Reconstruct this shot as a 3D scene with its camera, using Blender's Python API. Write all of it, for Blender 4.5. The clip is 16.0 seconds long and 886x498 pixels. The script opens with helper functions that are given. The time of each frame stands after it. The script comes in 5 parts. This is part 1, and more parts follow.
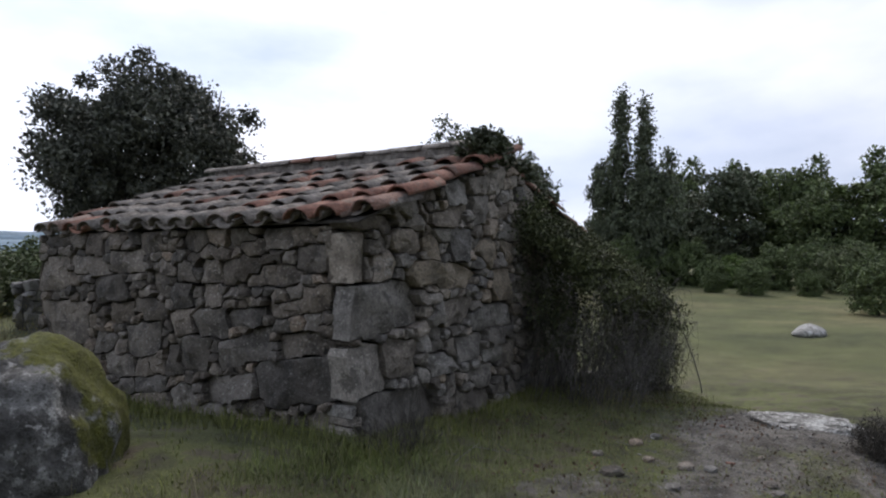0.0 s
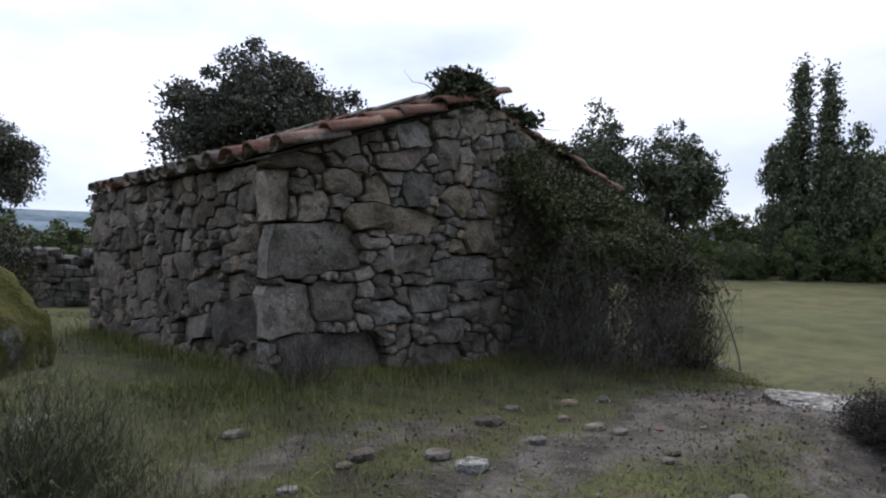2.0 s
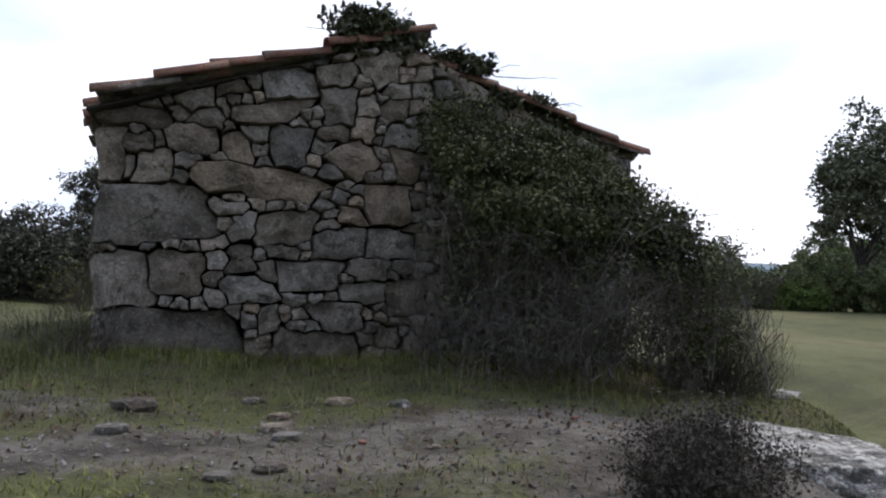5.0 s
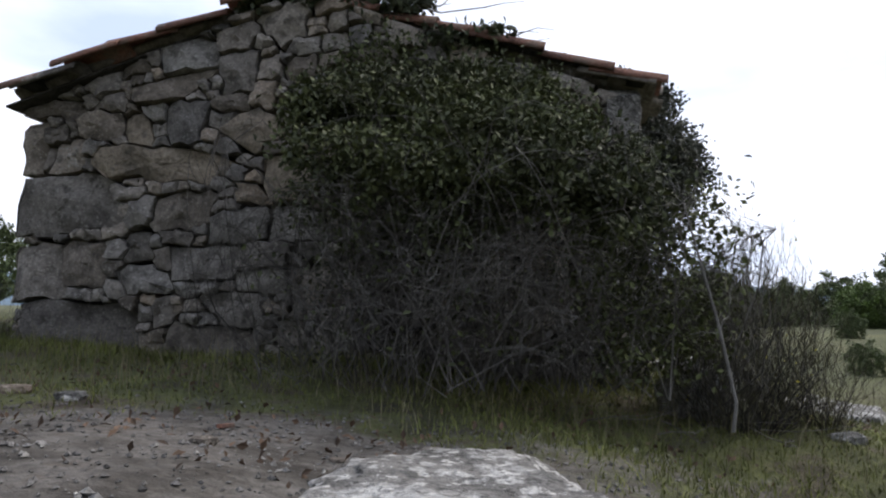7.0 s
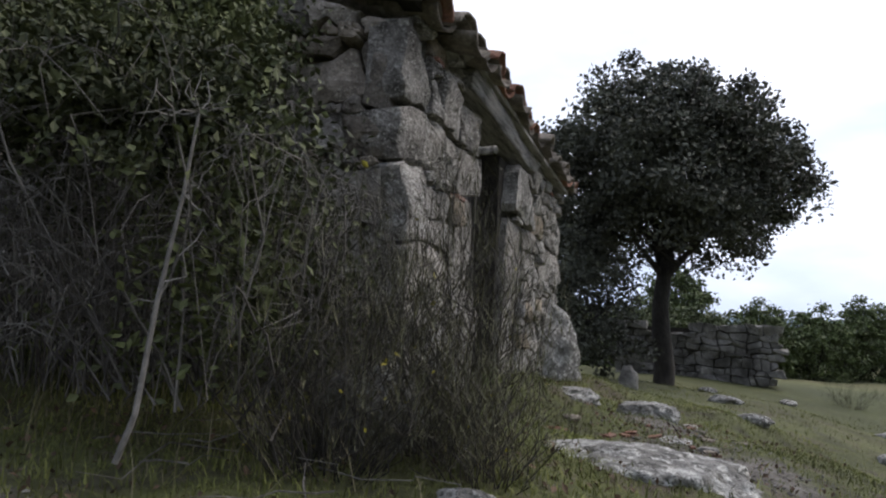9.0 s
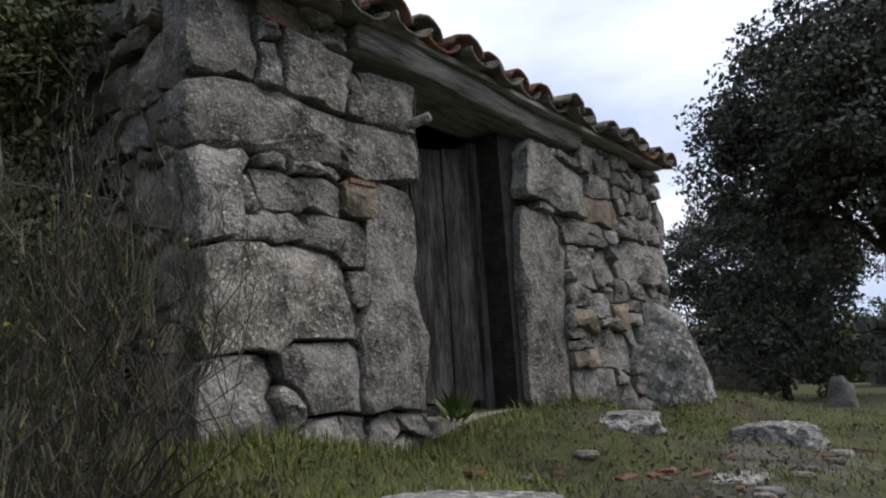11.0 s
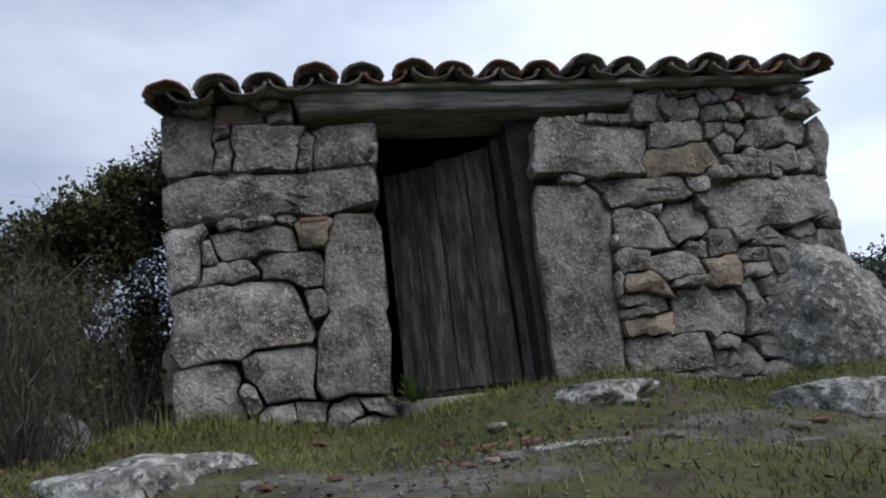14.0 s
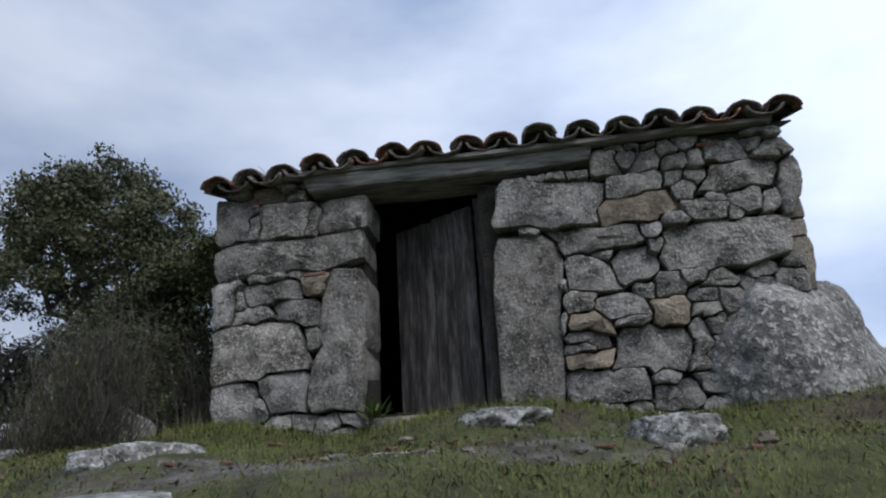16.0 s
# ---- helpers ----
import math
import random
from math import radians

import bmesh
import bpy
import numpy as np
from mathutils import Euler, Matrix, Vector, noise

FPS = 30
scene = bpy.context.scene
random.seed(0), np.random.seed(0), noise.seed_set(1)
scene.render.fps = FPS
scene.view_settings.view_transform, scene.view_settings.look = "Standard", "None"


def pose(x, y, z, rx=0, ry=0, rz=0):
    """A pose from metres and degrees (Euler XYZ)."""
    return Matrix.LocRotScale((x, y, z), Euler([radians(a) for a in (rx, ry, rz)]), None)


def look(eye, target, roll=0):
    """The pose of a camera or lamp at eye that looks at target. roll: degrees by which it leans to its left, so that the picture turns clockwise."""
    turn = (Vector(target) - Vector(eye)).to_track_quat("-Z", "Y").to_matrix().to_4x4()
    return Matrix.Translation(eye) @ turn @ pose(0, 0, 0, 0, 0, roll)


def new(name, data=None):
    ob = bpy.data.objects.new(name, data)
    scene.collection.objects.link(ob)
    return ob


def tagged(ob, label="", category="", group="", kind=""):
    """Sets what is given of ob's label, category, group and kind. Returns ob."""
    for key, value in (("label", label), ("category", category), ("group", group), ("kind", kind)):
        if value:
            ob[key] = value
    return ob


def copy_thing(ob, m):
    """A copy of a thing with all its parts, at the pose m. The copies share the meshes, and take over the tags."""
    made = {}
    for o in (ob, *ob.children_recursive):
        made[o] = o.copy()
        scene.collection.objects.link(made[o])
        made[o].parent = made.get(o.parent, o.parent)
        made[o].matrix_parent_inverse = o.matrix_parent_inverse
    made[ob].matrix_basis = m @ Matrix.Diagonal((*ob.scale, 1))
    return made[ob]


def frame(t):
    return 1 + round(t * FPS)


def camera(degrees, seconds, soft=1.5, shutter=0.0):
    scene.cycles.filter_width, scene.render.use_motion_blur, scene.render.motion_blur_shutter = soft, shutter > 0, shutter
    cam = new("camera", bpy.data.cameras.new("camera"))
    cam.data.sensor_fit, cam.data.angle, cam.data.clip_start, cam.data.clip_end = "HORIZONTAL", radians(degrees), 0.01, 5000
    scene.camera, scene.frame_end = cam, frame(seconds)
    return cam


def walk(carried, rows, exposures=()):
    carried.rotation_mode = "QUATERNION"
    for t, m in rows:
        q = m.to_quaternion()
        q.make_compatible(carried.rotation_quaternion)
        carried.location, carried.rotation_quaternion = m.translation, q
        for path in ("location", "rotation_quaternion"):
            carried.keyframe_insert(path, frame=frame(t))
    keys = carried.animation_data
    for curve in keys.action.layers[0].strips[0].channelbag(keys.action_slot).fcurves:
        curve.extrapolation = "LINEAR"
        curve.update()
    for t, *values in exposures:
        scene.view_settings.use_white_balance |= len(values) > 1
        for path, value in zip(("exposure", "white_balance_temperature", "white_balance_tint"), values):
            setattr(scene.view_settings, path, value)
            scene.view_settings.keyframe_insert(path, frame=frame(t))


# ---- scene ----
cam = camera(68.2, 16.0, 2.1)

PATH = [
    (0, (-3.38, -2.974, 1.324), (-1.713, -1.869, 1.351), 0.2),
    (0.5, (-3.165, -3.284, 1.2), (-1.564, -2.088, 1.133), 1.2),
    (1, (-2.875, -3.585, 1.121), (-1.369, -2.271, 1.048), -1.5),
    (1.5, (-2.455, -3.888, 1.027), (-1.042, -2.474, 1.036), 1.4),
    (2, (-1.997, -4.129, 0.944), (-0.681, -2.624, 0.951), 0.8),
    (2.5, (-1.515, -4.294, 0.844), (-0.299, -2.706, 0.876), 1.3),
    (3, (-1.027, -4.404, 0.79), (0.089, -2.745, 0.845), 2.1),
    (3.5, (-0.549, -4.487, 0.716), (0.475, -2.772, 0.806), 0.7),
    (4, (-0.066, -4.572, 0.624), (0.859, -2.801, 0.711), 0.4),
    (4.2, (0.094, -4.652, 0.635), (0.989, -2.864, 0.698), 0.9),
    (6.3, (2.382, -4.162, 0.337), (2.429, -2.173, 0.539), 1.8),
    (6.5, (2.643, -4.092, 0.324), (2.611, -2.104, 0.537), 2.0),
    (7, (3.248, -3.851, 0.3), (3.056, -1.869, 0.485), 0.7),
    (7.5, (3.792, -3.52, 0.253), (3.465, -1.557, 0.46), 0.6),
    (8, (4.296, -3.213, 0.22), (3.858, -1.279, 0.476), 1.3),
    (8.5, (4.77, -2.872, 0.206), (4.219, -0.971, 0.495), 2.0),
    (9, (5.158, -2.527, 0.19), (4.493, -0.658, 0.448), 3.3),
    (9.2, (5.256, -2.35, 0.123), (4.55, -0.501, 0.411), 0.8),
    (11.3, (6.194, -0.876, 0.046), (4.842, 0.538, 0.462), -4.3),
    (11.5, (6.309, -0.766, 0.027), (4.9, 0.588, 0.453), -5.1),
    (12, (6.575, -0.496, -0.022), (5.046, 0.709, 0.435), -6.1),
    (12.5, (6.872, -0.194, -0.058), (5.232, 0.844, 0.426), -5.9),
    (13, (7.148, 0.191, -0.165), (5.389, 1.019, 0.305), -6.7),
    (13.5, (7.327, 0.503, -0.209), (5.486, 1.114, 0.281), -6.5),
    (14, (7.481, 0.766, -0.204), (5.586, 1.153, 0.301), -7.3),
    (14.5, (7.651, 1.055, -0.23), (5.738, 1.259, 0.316), -6.5),
    (15, (7.869, 1.464, -0.286), (5.956, 1.502, 0.298), -5.0),
    (15.5, (8.078, 1.881, -0.37), (6.172, 1.76, 0.223), -3.7),
    (16, (8.321, 2.259, -0.397), (6.436, 2.012, 0.227), -3.6),
]
walk(cam, [(t, look(eye, target, roll)) for t, eye, target, roll in PATH],
     [(0, 0.46, 6800, 15), (4.2, 0.53, 6800, 15), (6.5, 0.6, 6800, 15), (8, 0.56, 6800, 15), (9.2, 0.47, 6800, 15), (11.3, 0.24, 6750, 14), (12.5, 0.2, 6680, 13), (14, 0.2, 6400, 12), (16, 0.2, 6200, 12)])

# ---- world and light ----
world = bpy.data.worlds.new("overcast_sky")
scene.world = world
world.use_nodes = True
wn, wl = world.node_tree.nodes, world.node_tree.links
wn.clear()
w_out = wn.new("ShaderNodeOutputWorld")
w_bg = wn.new("ShaderNodeBackground")
w_sky = wn.new("ShaderNodeTexSky")
w_sky.sky_type = "NISHITA"
w_sky.sun_disc = False
w_sky.sun_elevation = radians(48)
w_sky.sun_rotation = radians(40)
w_co = wn.new("ShaderNodeTexCoord")
w_map = wn.new("ShaderNodeMapping")
w_map.inputs["Scale"].default_value = (1.0, 1.0, 2.6)
w_map.inputs["Location"].default_value = (0.3, 1.7, 0.4)
w_noise = wn.new("ShaderNodeTexNoise")
w_noise.inputs["Scale"].default_value = 1.5
w_noise.inputs["Detail"].default_value = 7.0
w_noise.inputs["Roughness"].default_value = 0.5
w_ramp = wn.new("ShaderNodeValToRGB")
w_ramp.color_ramp.elements[0].position = 0.36
w_ramp.color_ramp.elements[0].color = (0.4, 0.505, 0.71, 1)
w_ramp.color_ramp.elements[1].position = 0.62
w_ramp.color_ramp.elements[1].color = (0.84, 0.925, 1.07, 1)
# the cloud layer is thinner and brighter towards the hidden sun
w_dot = wn.new("ShaderNodeVectorMath")
w_dot.operation = "DOT_PRODUCT"
w_dot.inputs[1].default_value = (0.0, 0.95, 0.3)
w_glow = wn.new("ShaderNodeMapRange")
w_glow.inputs[1].default_value, w_glow.inputs[2].default_value = -0.6, 0.9
w_glow.inputs[3].default_value, w_glow.inputs[4].default_value = 0.62, 1.25
w_mul = wn.new("ShaderNodeVectorMath")
w_mul.operation = "MULTIPLY"
w_skm = wn.new("ShaderNodeVectorMath")
w_skm.operation = "SCALE"
w_skm.inputs["Scale"].default_value = 0.045
w_mix = wn.new("ShaderNodeMix")
w_mix.data_type = "RGBA"
w_mix.inputs[0].default_value = 0.88
wl.new(w_co.outputs["Generated"], w_map.inputs["Vector"])
wl.new(w_map.outputs[0], w_noise.inputs["Vector"])
wl.new(w_noise.outputs[0], w_ramp.inputs[0])
wl.new(w_co.outputs["Generated"], w_dot.inputs[0])
wl.new(w_dot.outputs["Value"], w_glow.inputs[0])
wl.new(w_ramp.outputs[0], w_mul.inputs[0])
wl.new(w_glow.outputs[0], w_mul.inputs[1])
wl.new(w_sky.outputs[0], w_skm.inputs[0])
wl.new(w_skm.outputs[0], w_mix.inputs[6])
wl.new(w_mul.outputs[0], w_mix.inputs[7])
wl.new(w_mix.outputs[2], w_bg.inputs[0])
wl.new(w_bg.outputs[0], w_out.inputs[0])
w_bg.inputs[1].default_value = 1.0

sun = new("sun", bpy.data.lights.new("sun", "SUN"))
sun.data.energy = 1.45
sun.data.angle = radians(35)
sun.data.color = (1.0, 0.935, 0.84)
sun.matrix_world = look((6, 5, 9), (0, 0, 0))


# ---- materials ----
def material(name, colors, scale=6.0, rough=0.9, bump=0.4, fine=40.0, vary=0.25, spots=None, stretch=(1, 1, 1), hue=None, metal=0.0, coarse_bump=0.0, island=False, specks=(), tint=0.0, moss=None):
    """Noise between colours, a finer grain, lichen spots and a shade that differs from piece to piece."""
    m = bpy.data.materials.new(name)
    m.use_nodes = True
    n, l = m.node_tree.nodes, m.node_tree.links
    bsdf = n["Principled BSDF"]
    bsdf.inputs["Roughness"].default_value = rough
    bsdf.inputs["Metallic"].default_value = metal
    co = n.new("ShaderNodeTexCoord")
    info = n.new("ShaderNodeObjectInfo")
    geo = n.new("ShaderNodeNewGeometry")
    rnd = geo.outputs["Random Per Island"] if island else info.outputs["Random"]
    add = n.new("ShaderNodeVectorMath")
    add.operation = "MULTIPLY_ADD"
    l.new(co.outputs["Object"], add.inputs[0])
    add.inputs[1].default_value = stretch
    sh = n.new("ShaderNodeMath")
    sh.operation = "MULTIPLY"
    sh.inputs[1].default_value = 37.0
    l.new(info.outputs["Random"], sh.inputs[0])
    l.new(sh.outputs[0], add.inputs[2])

    def noise_tex(s, d=6.0, r=0.6):
        t = n.new("ShaderNodeTexNoise")
        t.inputs["Scale"].default_value, t.inputs["Detail"].default_value, t.inputs["Roughness"].default_value = s, d, r
        l.new(add.outputs[0], t.inputs["Vector"])
        return t

    big, small = noise_tex(scale), noise_tex(fine, 4.0, 0.7)
    ramp = n.new("ShaderNodeValToRGB")
    els = ramp.color_ramp.elements
    while len(els) < len(colors):
        els.new(0.5)
    for i, c in enumerate(colors):
        els[i].position = 0.37 + 0.26 * i / max(1, len(colors) - 1)
        els[i].color = (*c, 1)
    l.new(big.outputs[0], ramp.inputs[0])
    col = ramp.outputs[0]
    if hue:
        # a second family of colours that only some pieces have
        mx = n.new("ShaderNodeMix")
        mx.data_type, mx.blend_type = "RGBA", "MIX"
        st = n.new("ShaderNodeMapRange")
        st.inputs[1].default_value, st.inputs[2].default_value = hue[1], hue[1] + 0.12
        l.new(rnd, st.inputs[0])
        gr = n.new("ShaderNodeMix")
        gr.data_type, gr.blend_type = "RGBA", "MULTIPLY"
        gr.inputs[0].default_value = 0.6
        gr.inputs[6].default_value = (*hue[0], 1)
        l.new(small.outputs[0], gr.inputs[7])
        l.new(st.outputs[0], mx.inputs[0])
        l.new(col, mx.inputs[6])
        l.new(gr.outputs[2], mx.inputs[7])
        col = mx.outputs[2]
    for sc, lo, c, amount in spots or ():
        t = noise_tex(sc, 5.0, 0.65)
        st = n.new("ShaderNodeMapRange")
        st.inputs[1].default_value, st.inputs[2].default_value, st.inputs[4].default_value = lo, lo + 0.07, amount
        l.new(t.outputs[0], st.inputs[0])
        mx = n.new("ShaderNodeMix")
        mx.data_type = "RGBA"
        l.new(st.outputs[0], mx.inputs[0])
        l.new(col, mx.inputs[6])
        mx.inputs[7].default_value = (*c, 1)
        col = mx.outputs[2]
    for sc, rad, c, amount in specks:
        # sharp crusts of lichen and dark pits
        vo = n.new("ShaderNodeTexVoronoi")
        vo.inputs["Scale"].default_value = sc
        wob = n.new("ShaderNodeVectorMath")
        wob.operation = "MULTIPLY_ADD"
        l.new(small.outputs["Color"], wob.inputs[0])
        wob.inputs[1].default_value = (0.04, 0.04, 0.04)
        l.new(add.outputs[0], wob.inputs[2])
        l.new(wob.outputs[0], vo.inputs["Vector"])
        st = n.new("ShaderNodeMapRange")
        st.inputs[1].default_value, st.inputs[2].default_value, st.inputs[4].default_value = rad, rad - 0.1, amount
        l.new(vo.outputs["Distance"], st.inputs[0])
        pick = n.new("ShaderNodeMapRange")
        pick.inputs[1].default_value, pick.inputs[2].default_value = 0.45, 0.8
        l.new(vo.outputs["Color"], pick.inputs[0])
        both = n.new("ShaderNodeMath")
        both.operation = "MULTIPLY"
        l.new(st.outputs[0], both.inputs[0])
        l.new(pick.outputs[0], both.inputs[1])
        mx = n.new("ShaderNodeMix")
        mx.data_type = "RGBA"
        l.new(both.outputs[0], mx.inputs[0])
        l.new(col, mx.inputs[6])
        mx.inputs[7].default_value = (*c, 1)
        col = mx.outputs[2]
    if moss:
        # a mat of moss on the damp side
        facing, level, c = moss
        dp = n.new("ShaderNodeVectorMath")
        dp.operation = "DOT_PRODUCT"
        l.new(co.outputs["Object"], dp.inputs[0])
        dp.inputs[1].default_value = facing
        mm = n.new("ShaderNodeMath")
        mm.operation = "MULTIPLY_ADD"
        l.new(noise_tex(3.2, 6.0, 0.7).outputs[0], mm.inputs[0])
        mm.inputs[1].default_value = 1.5
        l.new(dp.outputs["Value"], mm.inputs[2])
        st = n.new("ShaderNodeMapRange")
        st.inputs[1].default_value, st.inputs[2].default_value, st.inputs[4].default_value = level, level + 0.12, 0.95
        l.new(mm.outputs[0], st.inputs[0])
        tuft = n.new("ShaderNodeMix")
        tuft.data_type = "RGBA"
        l.new(noise_tex(16, 5.0, 0.7).outputs[0], tuft.inputs[0])
        tuft.inputs[6].default_value, tuft.inputs[7].default_value = (c[0] * 0.3, c[1] * 0.3, c[2] * 0.5, 1), (c[0] * 1.5, c[1] * 1.5, c[2] * 1.3, 1)
        mx = n.new("ShaderNodeMix")
        mx.data_type = "RGBA"
        l.new(st.outputs[0], mx.inputs[0])
        l.new(col, mx.inputs[6])
        l.new(tuft.outputs[2], mx.inputs[7])
        col = mx.outputs[2]
    if tint:
        # some pieces are browner than others
        k7 = n.new("ShaderNodeMath")
        k7.operation = "MULTIPLY"
        k7.inputs[1].default_value = 7.31
        l.new(rnd, k7.inputs[0])
        fr = n.new("ShaderNodeMath")
        fr.operation = "FRACT"
        l.new(k7.outputs[0], fr.inputs[0])
        am = n.new("ShaderNodeMath")
        am.operation = "MULTIPLY"
        am.inputs[1].default_value = tint
        l.new(fr.outputs[0], am.inputs[0])
        mx = n.new("ShaderNodeMix")
        mx.data_type, mx.blend_type = "RGBA", "MULTIPLY"
        l.new(am.outputs[0], mx.inputs[0])
        l.new(col, mx.inputs[6])
        mx.inputs[7].default_value = (1.2, 0.98, 0.74, 1)
        col = mx.outputs[2]
    hsv = n.new("ShaderNodeHueSaturation")
    val = n.new("ShaderNodeMapRange")
    val.inputs[3].default_value, val.inputs[4].default_value = 1 - vary, 1 + vary
    l.new(rnd, val.inputs[0])
    gv = n.new("ShaderNodeMapRange")
    gv.inputs[1].default_value, gv.inputs[2].default_value, gv.inputs[3].default_value, gv.inputs[4].default_value = 0.34, 0.66, 0.76, 1.24
    l.new(small.outputs[0], gv.inputs[0])
    mu = n.new("ShaderNodeMath")
    mu.operation = "MULTIPLY"
    l.new(val.outputs[0], mu.inputs[0])
    l.new(gv.outputs[0], mu.inputs[1])
    l.new(mu.outputs[0], hsv.inputs["Value"])
    l.new(col, hsv.inputs["Color"])
    l.new(hsv.outputs[0], bsdf.inputs["Base Color"])
    bp = n.new("ShaderNodeBump")
    bp.inputs["Strength"].default_value = bump
    bp.inputs["Distance"].default_value = 0.035
    ad = n.new("ShaderNodeMath")
    ad.operation = "MULTIPLY_ADD"
    l.new(big.outputs[0], ad.inputs[0])
    ad.inputs[1].default_value = coarse_bump
    l.new(small.outputs[0], ad.inputs[2])
    l.new(ad.outputs[0], bp.inputs["Height"])
    l.new(bp.outputs[0], bsdf.inputs["Normal"])
    return m


def leaf_material(name, a, b, vary=0.45, shine=0.65):
    m = bpy.data.materials.new(name)
    m.use_nodes = True
    n, l = m.node_tree.nodes, m.node_tree.links
    bsdf = n["Principled BSDF"]
    bsdf.inputs["Roughness"].default_value = shine
    geo = n.new("ShaderNodeNewGeometry")
    mx = n.new("ShaderNodeMix")
    mx.data_type = "RGBA"
    mx.inputs[6].default_value, mx.inputs[7].default_value = (*a, 1), (*b, 1)
    l.new(geo.outputs["Random Per Island"], mx.inputs[0])
    co = n.new("ShaderNodeTexCoord")
    t = n.new("ShaderNodeTexNoise")
    t.inputs["Scale"].default_value = 1.7
    l.new(co.outputs["Object"], t.inputs["Vector"])
    mr = n.new("ShaderNodeMapRange")
    mr.inputs[1].default_value, mr.inputs[2].default_value = 0.3, 0.7
    mr.inputs[3].default_value, mr.inputs[4].default_value = 1 - vary, 1 + vary
    l.new(t.outputs[0], mr.inputs[0])
    hsv = n.new("ShaderNodeHueSaturation")
    l.new(mr.outputs[0], hsv.inputs["Value"])
    l.new(mx.outputs[2], hsv.inputs["Color"])
    l.new(hsv.outputs[0], bsdf.inputs["Base Color"])
    return m


LICHEN = (0.42, 0.42, 0.38)
M_FRONT = material("granite_front", [(0.085, 0.081, 0.075), (0.225, 0.216, 0.204), (0.37, 0.36, 0.342)], 5, 0.92, 1.0, 42, 0.26,
                   [(11, 0.55, (0.36, 0.355, 0.33), 0.75), (6, 0.57, (0.06, 0.057, 0.05), 0.75), (34, 0.6, (0.52, 0.52, 0.48), 0.8)], hue=((0.3, 0.27, 0.235), 0.93), coarse_bump=1.2, tint=0.15,
                   specks=((64, 0.38, (0.6, 0.6, 0.57), 0.95), (110, 0.36, (0.62, 0.62, 0.58), 0.7), (30, 0.32, (0.46, 0.46, 0.42), 0.6), (80, 0.36, (0.03, 0.028, 0.025), 0.5)))
M_GABLE = material("granite_gable", [(0.105, 0.099, 0.09), (0.205, 0.194, 0.179), (0.305, 0.29, 0.268)], 5, 0.92, 0.6, 38, 0.42,
                   [(12, 0.57, (0.28, 0.27, 0.25), 0.7), (5, 0.56, (0.045, 0.042, 0.038), 0.75), (30, 0.62, (0.42, 0.42, 0.39), 0.7)], hue=((0.3, 0.245, 0.19), 0.9), coarse_bump=1.2, tint=0.5,
                   specks=((55, 0.34, (0.5, 0.5, 0.46), 0.5), (28, 0.3, (0.42, 0.42, 0.38), 0.5), (80, 0.36, (0.03, 0.028, 0.025), 0.5)))
M_TAN = material("tan_sandstone", [(0.149, 0.127, 0.0978), (0.253, 0.213, 0.161), (0.333, 0.282, 0.218)], 5, 0.92, 0.8, 40, 0.15,
                 [(9, 0.62, (0.12, 0.11, 0.1), 0.7), (30, 0.7, LICHEN, 0.6)], coarse_bump=1.0)
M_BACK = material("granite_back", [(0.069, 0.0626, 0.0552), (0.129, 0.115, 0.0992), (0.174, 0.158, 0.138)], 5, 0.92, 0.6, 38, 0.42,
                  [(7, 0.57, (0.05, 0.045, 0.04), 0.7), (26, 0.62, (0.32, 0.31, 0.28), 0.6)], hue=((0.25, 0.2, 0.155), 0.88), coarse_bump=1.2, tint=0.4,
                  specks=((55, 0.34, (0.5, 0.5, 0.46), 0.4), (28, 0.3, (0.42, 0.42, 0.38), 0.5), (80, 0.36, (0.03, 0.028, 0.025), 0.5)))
M_CORE = material("earth_mortar", [(0.02, 0.018, 0.015), (0.05, 0.045, 0.038)], 9, 1.0, 1.0, 50, 0.1)
M_ROCK = material("lichen_rock", [(0.11, 0.108, 0.1), (0.22, 0.215, 0.2), (0.33, 0.33, 0.315)], 4, 0.93, 1.0, 26, 0.15,
                  [(5, 0.52, (0.47, 0.475, 0.46), 0.85), (7, 0.55, (0.06, 0.06, 0.055), 0.8), (13, 0.54, (0.13, 0.128, 0.12), 0.8), (24, 0.56, (0.6, 0.6, 0.57), 0.9)], coarse_bump=1.5,
                  specks=((20, 0.5, (0.6, 0.6, 0.57), 0.7), (45, 0.4, (0.04, 0.04, 0.036), 0.8)))
M_PALE = material("pale_boulder", [(0.13, 0.127, 0.12), (0.25, 0.245, 0.23), (0.36, 0.353, 0.335)], 4, 0.93, 1.0, 26, 0.1,
                  [(5, 0.51, (0.43, 0.428, 0.41), 0.85), (8, 0.55, (0.085, 0.083, 0.078), 0.8), (14, 0.545, (0.13, 0.128, 0.122), 0.75), (26, 0.57, (0.6, 0.6, 0.57), 0.9)], coarse_bump=1.5,
                  specks=((22, 0.45, (0.6, 0.6, 0.57), 0.7), (45, 0.4, (0.05, 0.05, 0.045), 0.8)))
M_MOSSROCK = material("mossy_rock", [(0.04, 0.039, 0.036), (0.085, 0.083, 0.078), (0.17, 0.168, 0.16)], 5, 0.95, 1.0, 30, 0.1,
                      [(7, 0.54, (0.3, 0.3, 0.285), 0.75), (18, 0.57, (0.4, 0.4, 0.38), 0.7)], coarse_bump=1.8,
                      specks=((50, 0.4, (0.03, 0.03, 0.02), 0.7),), moss=((0.75, -0.35, 0.5), 0.98, (0.085, 0.09, 0.009)))
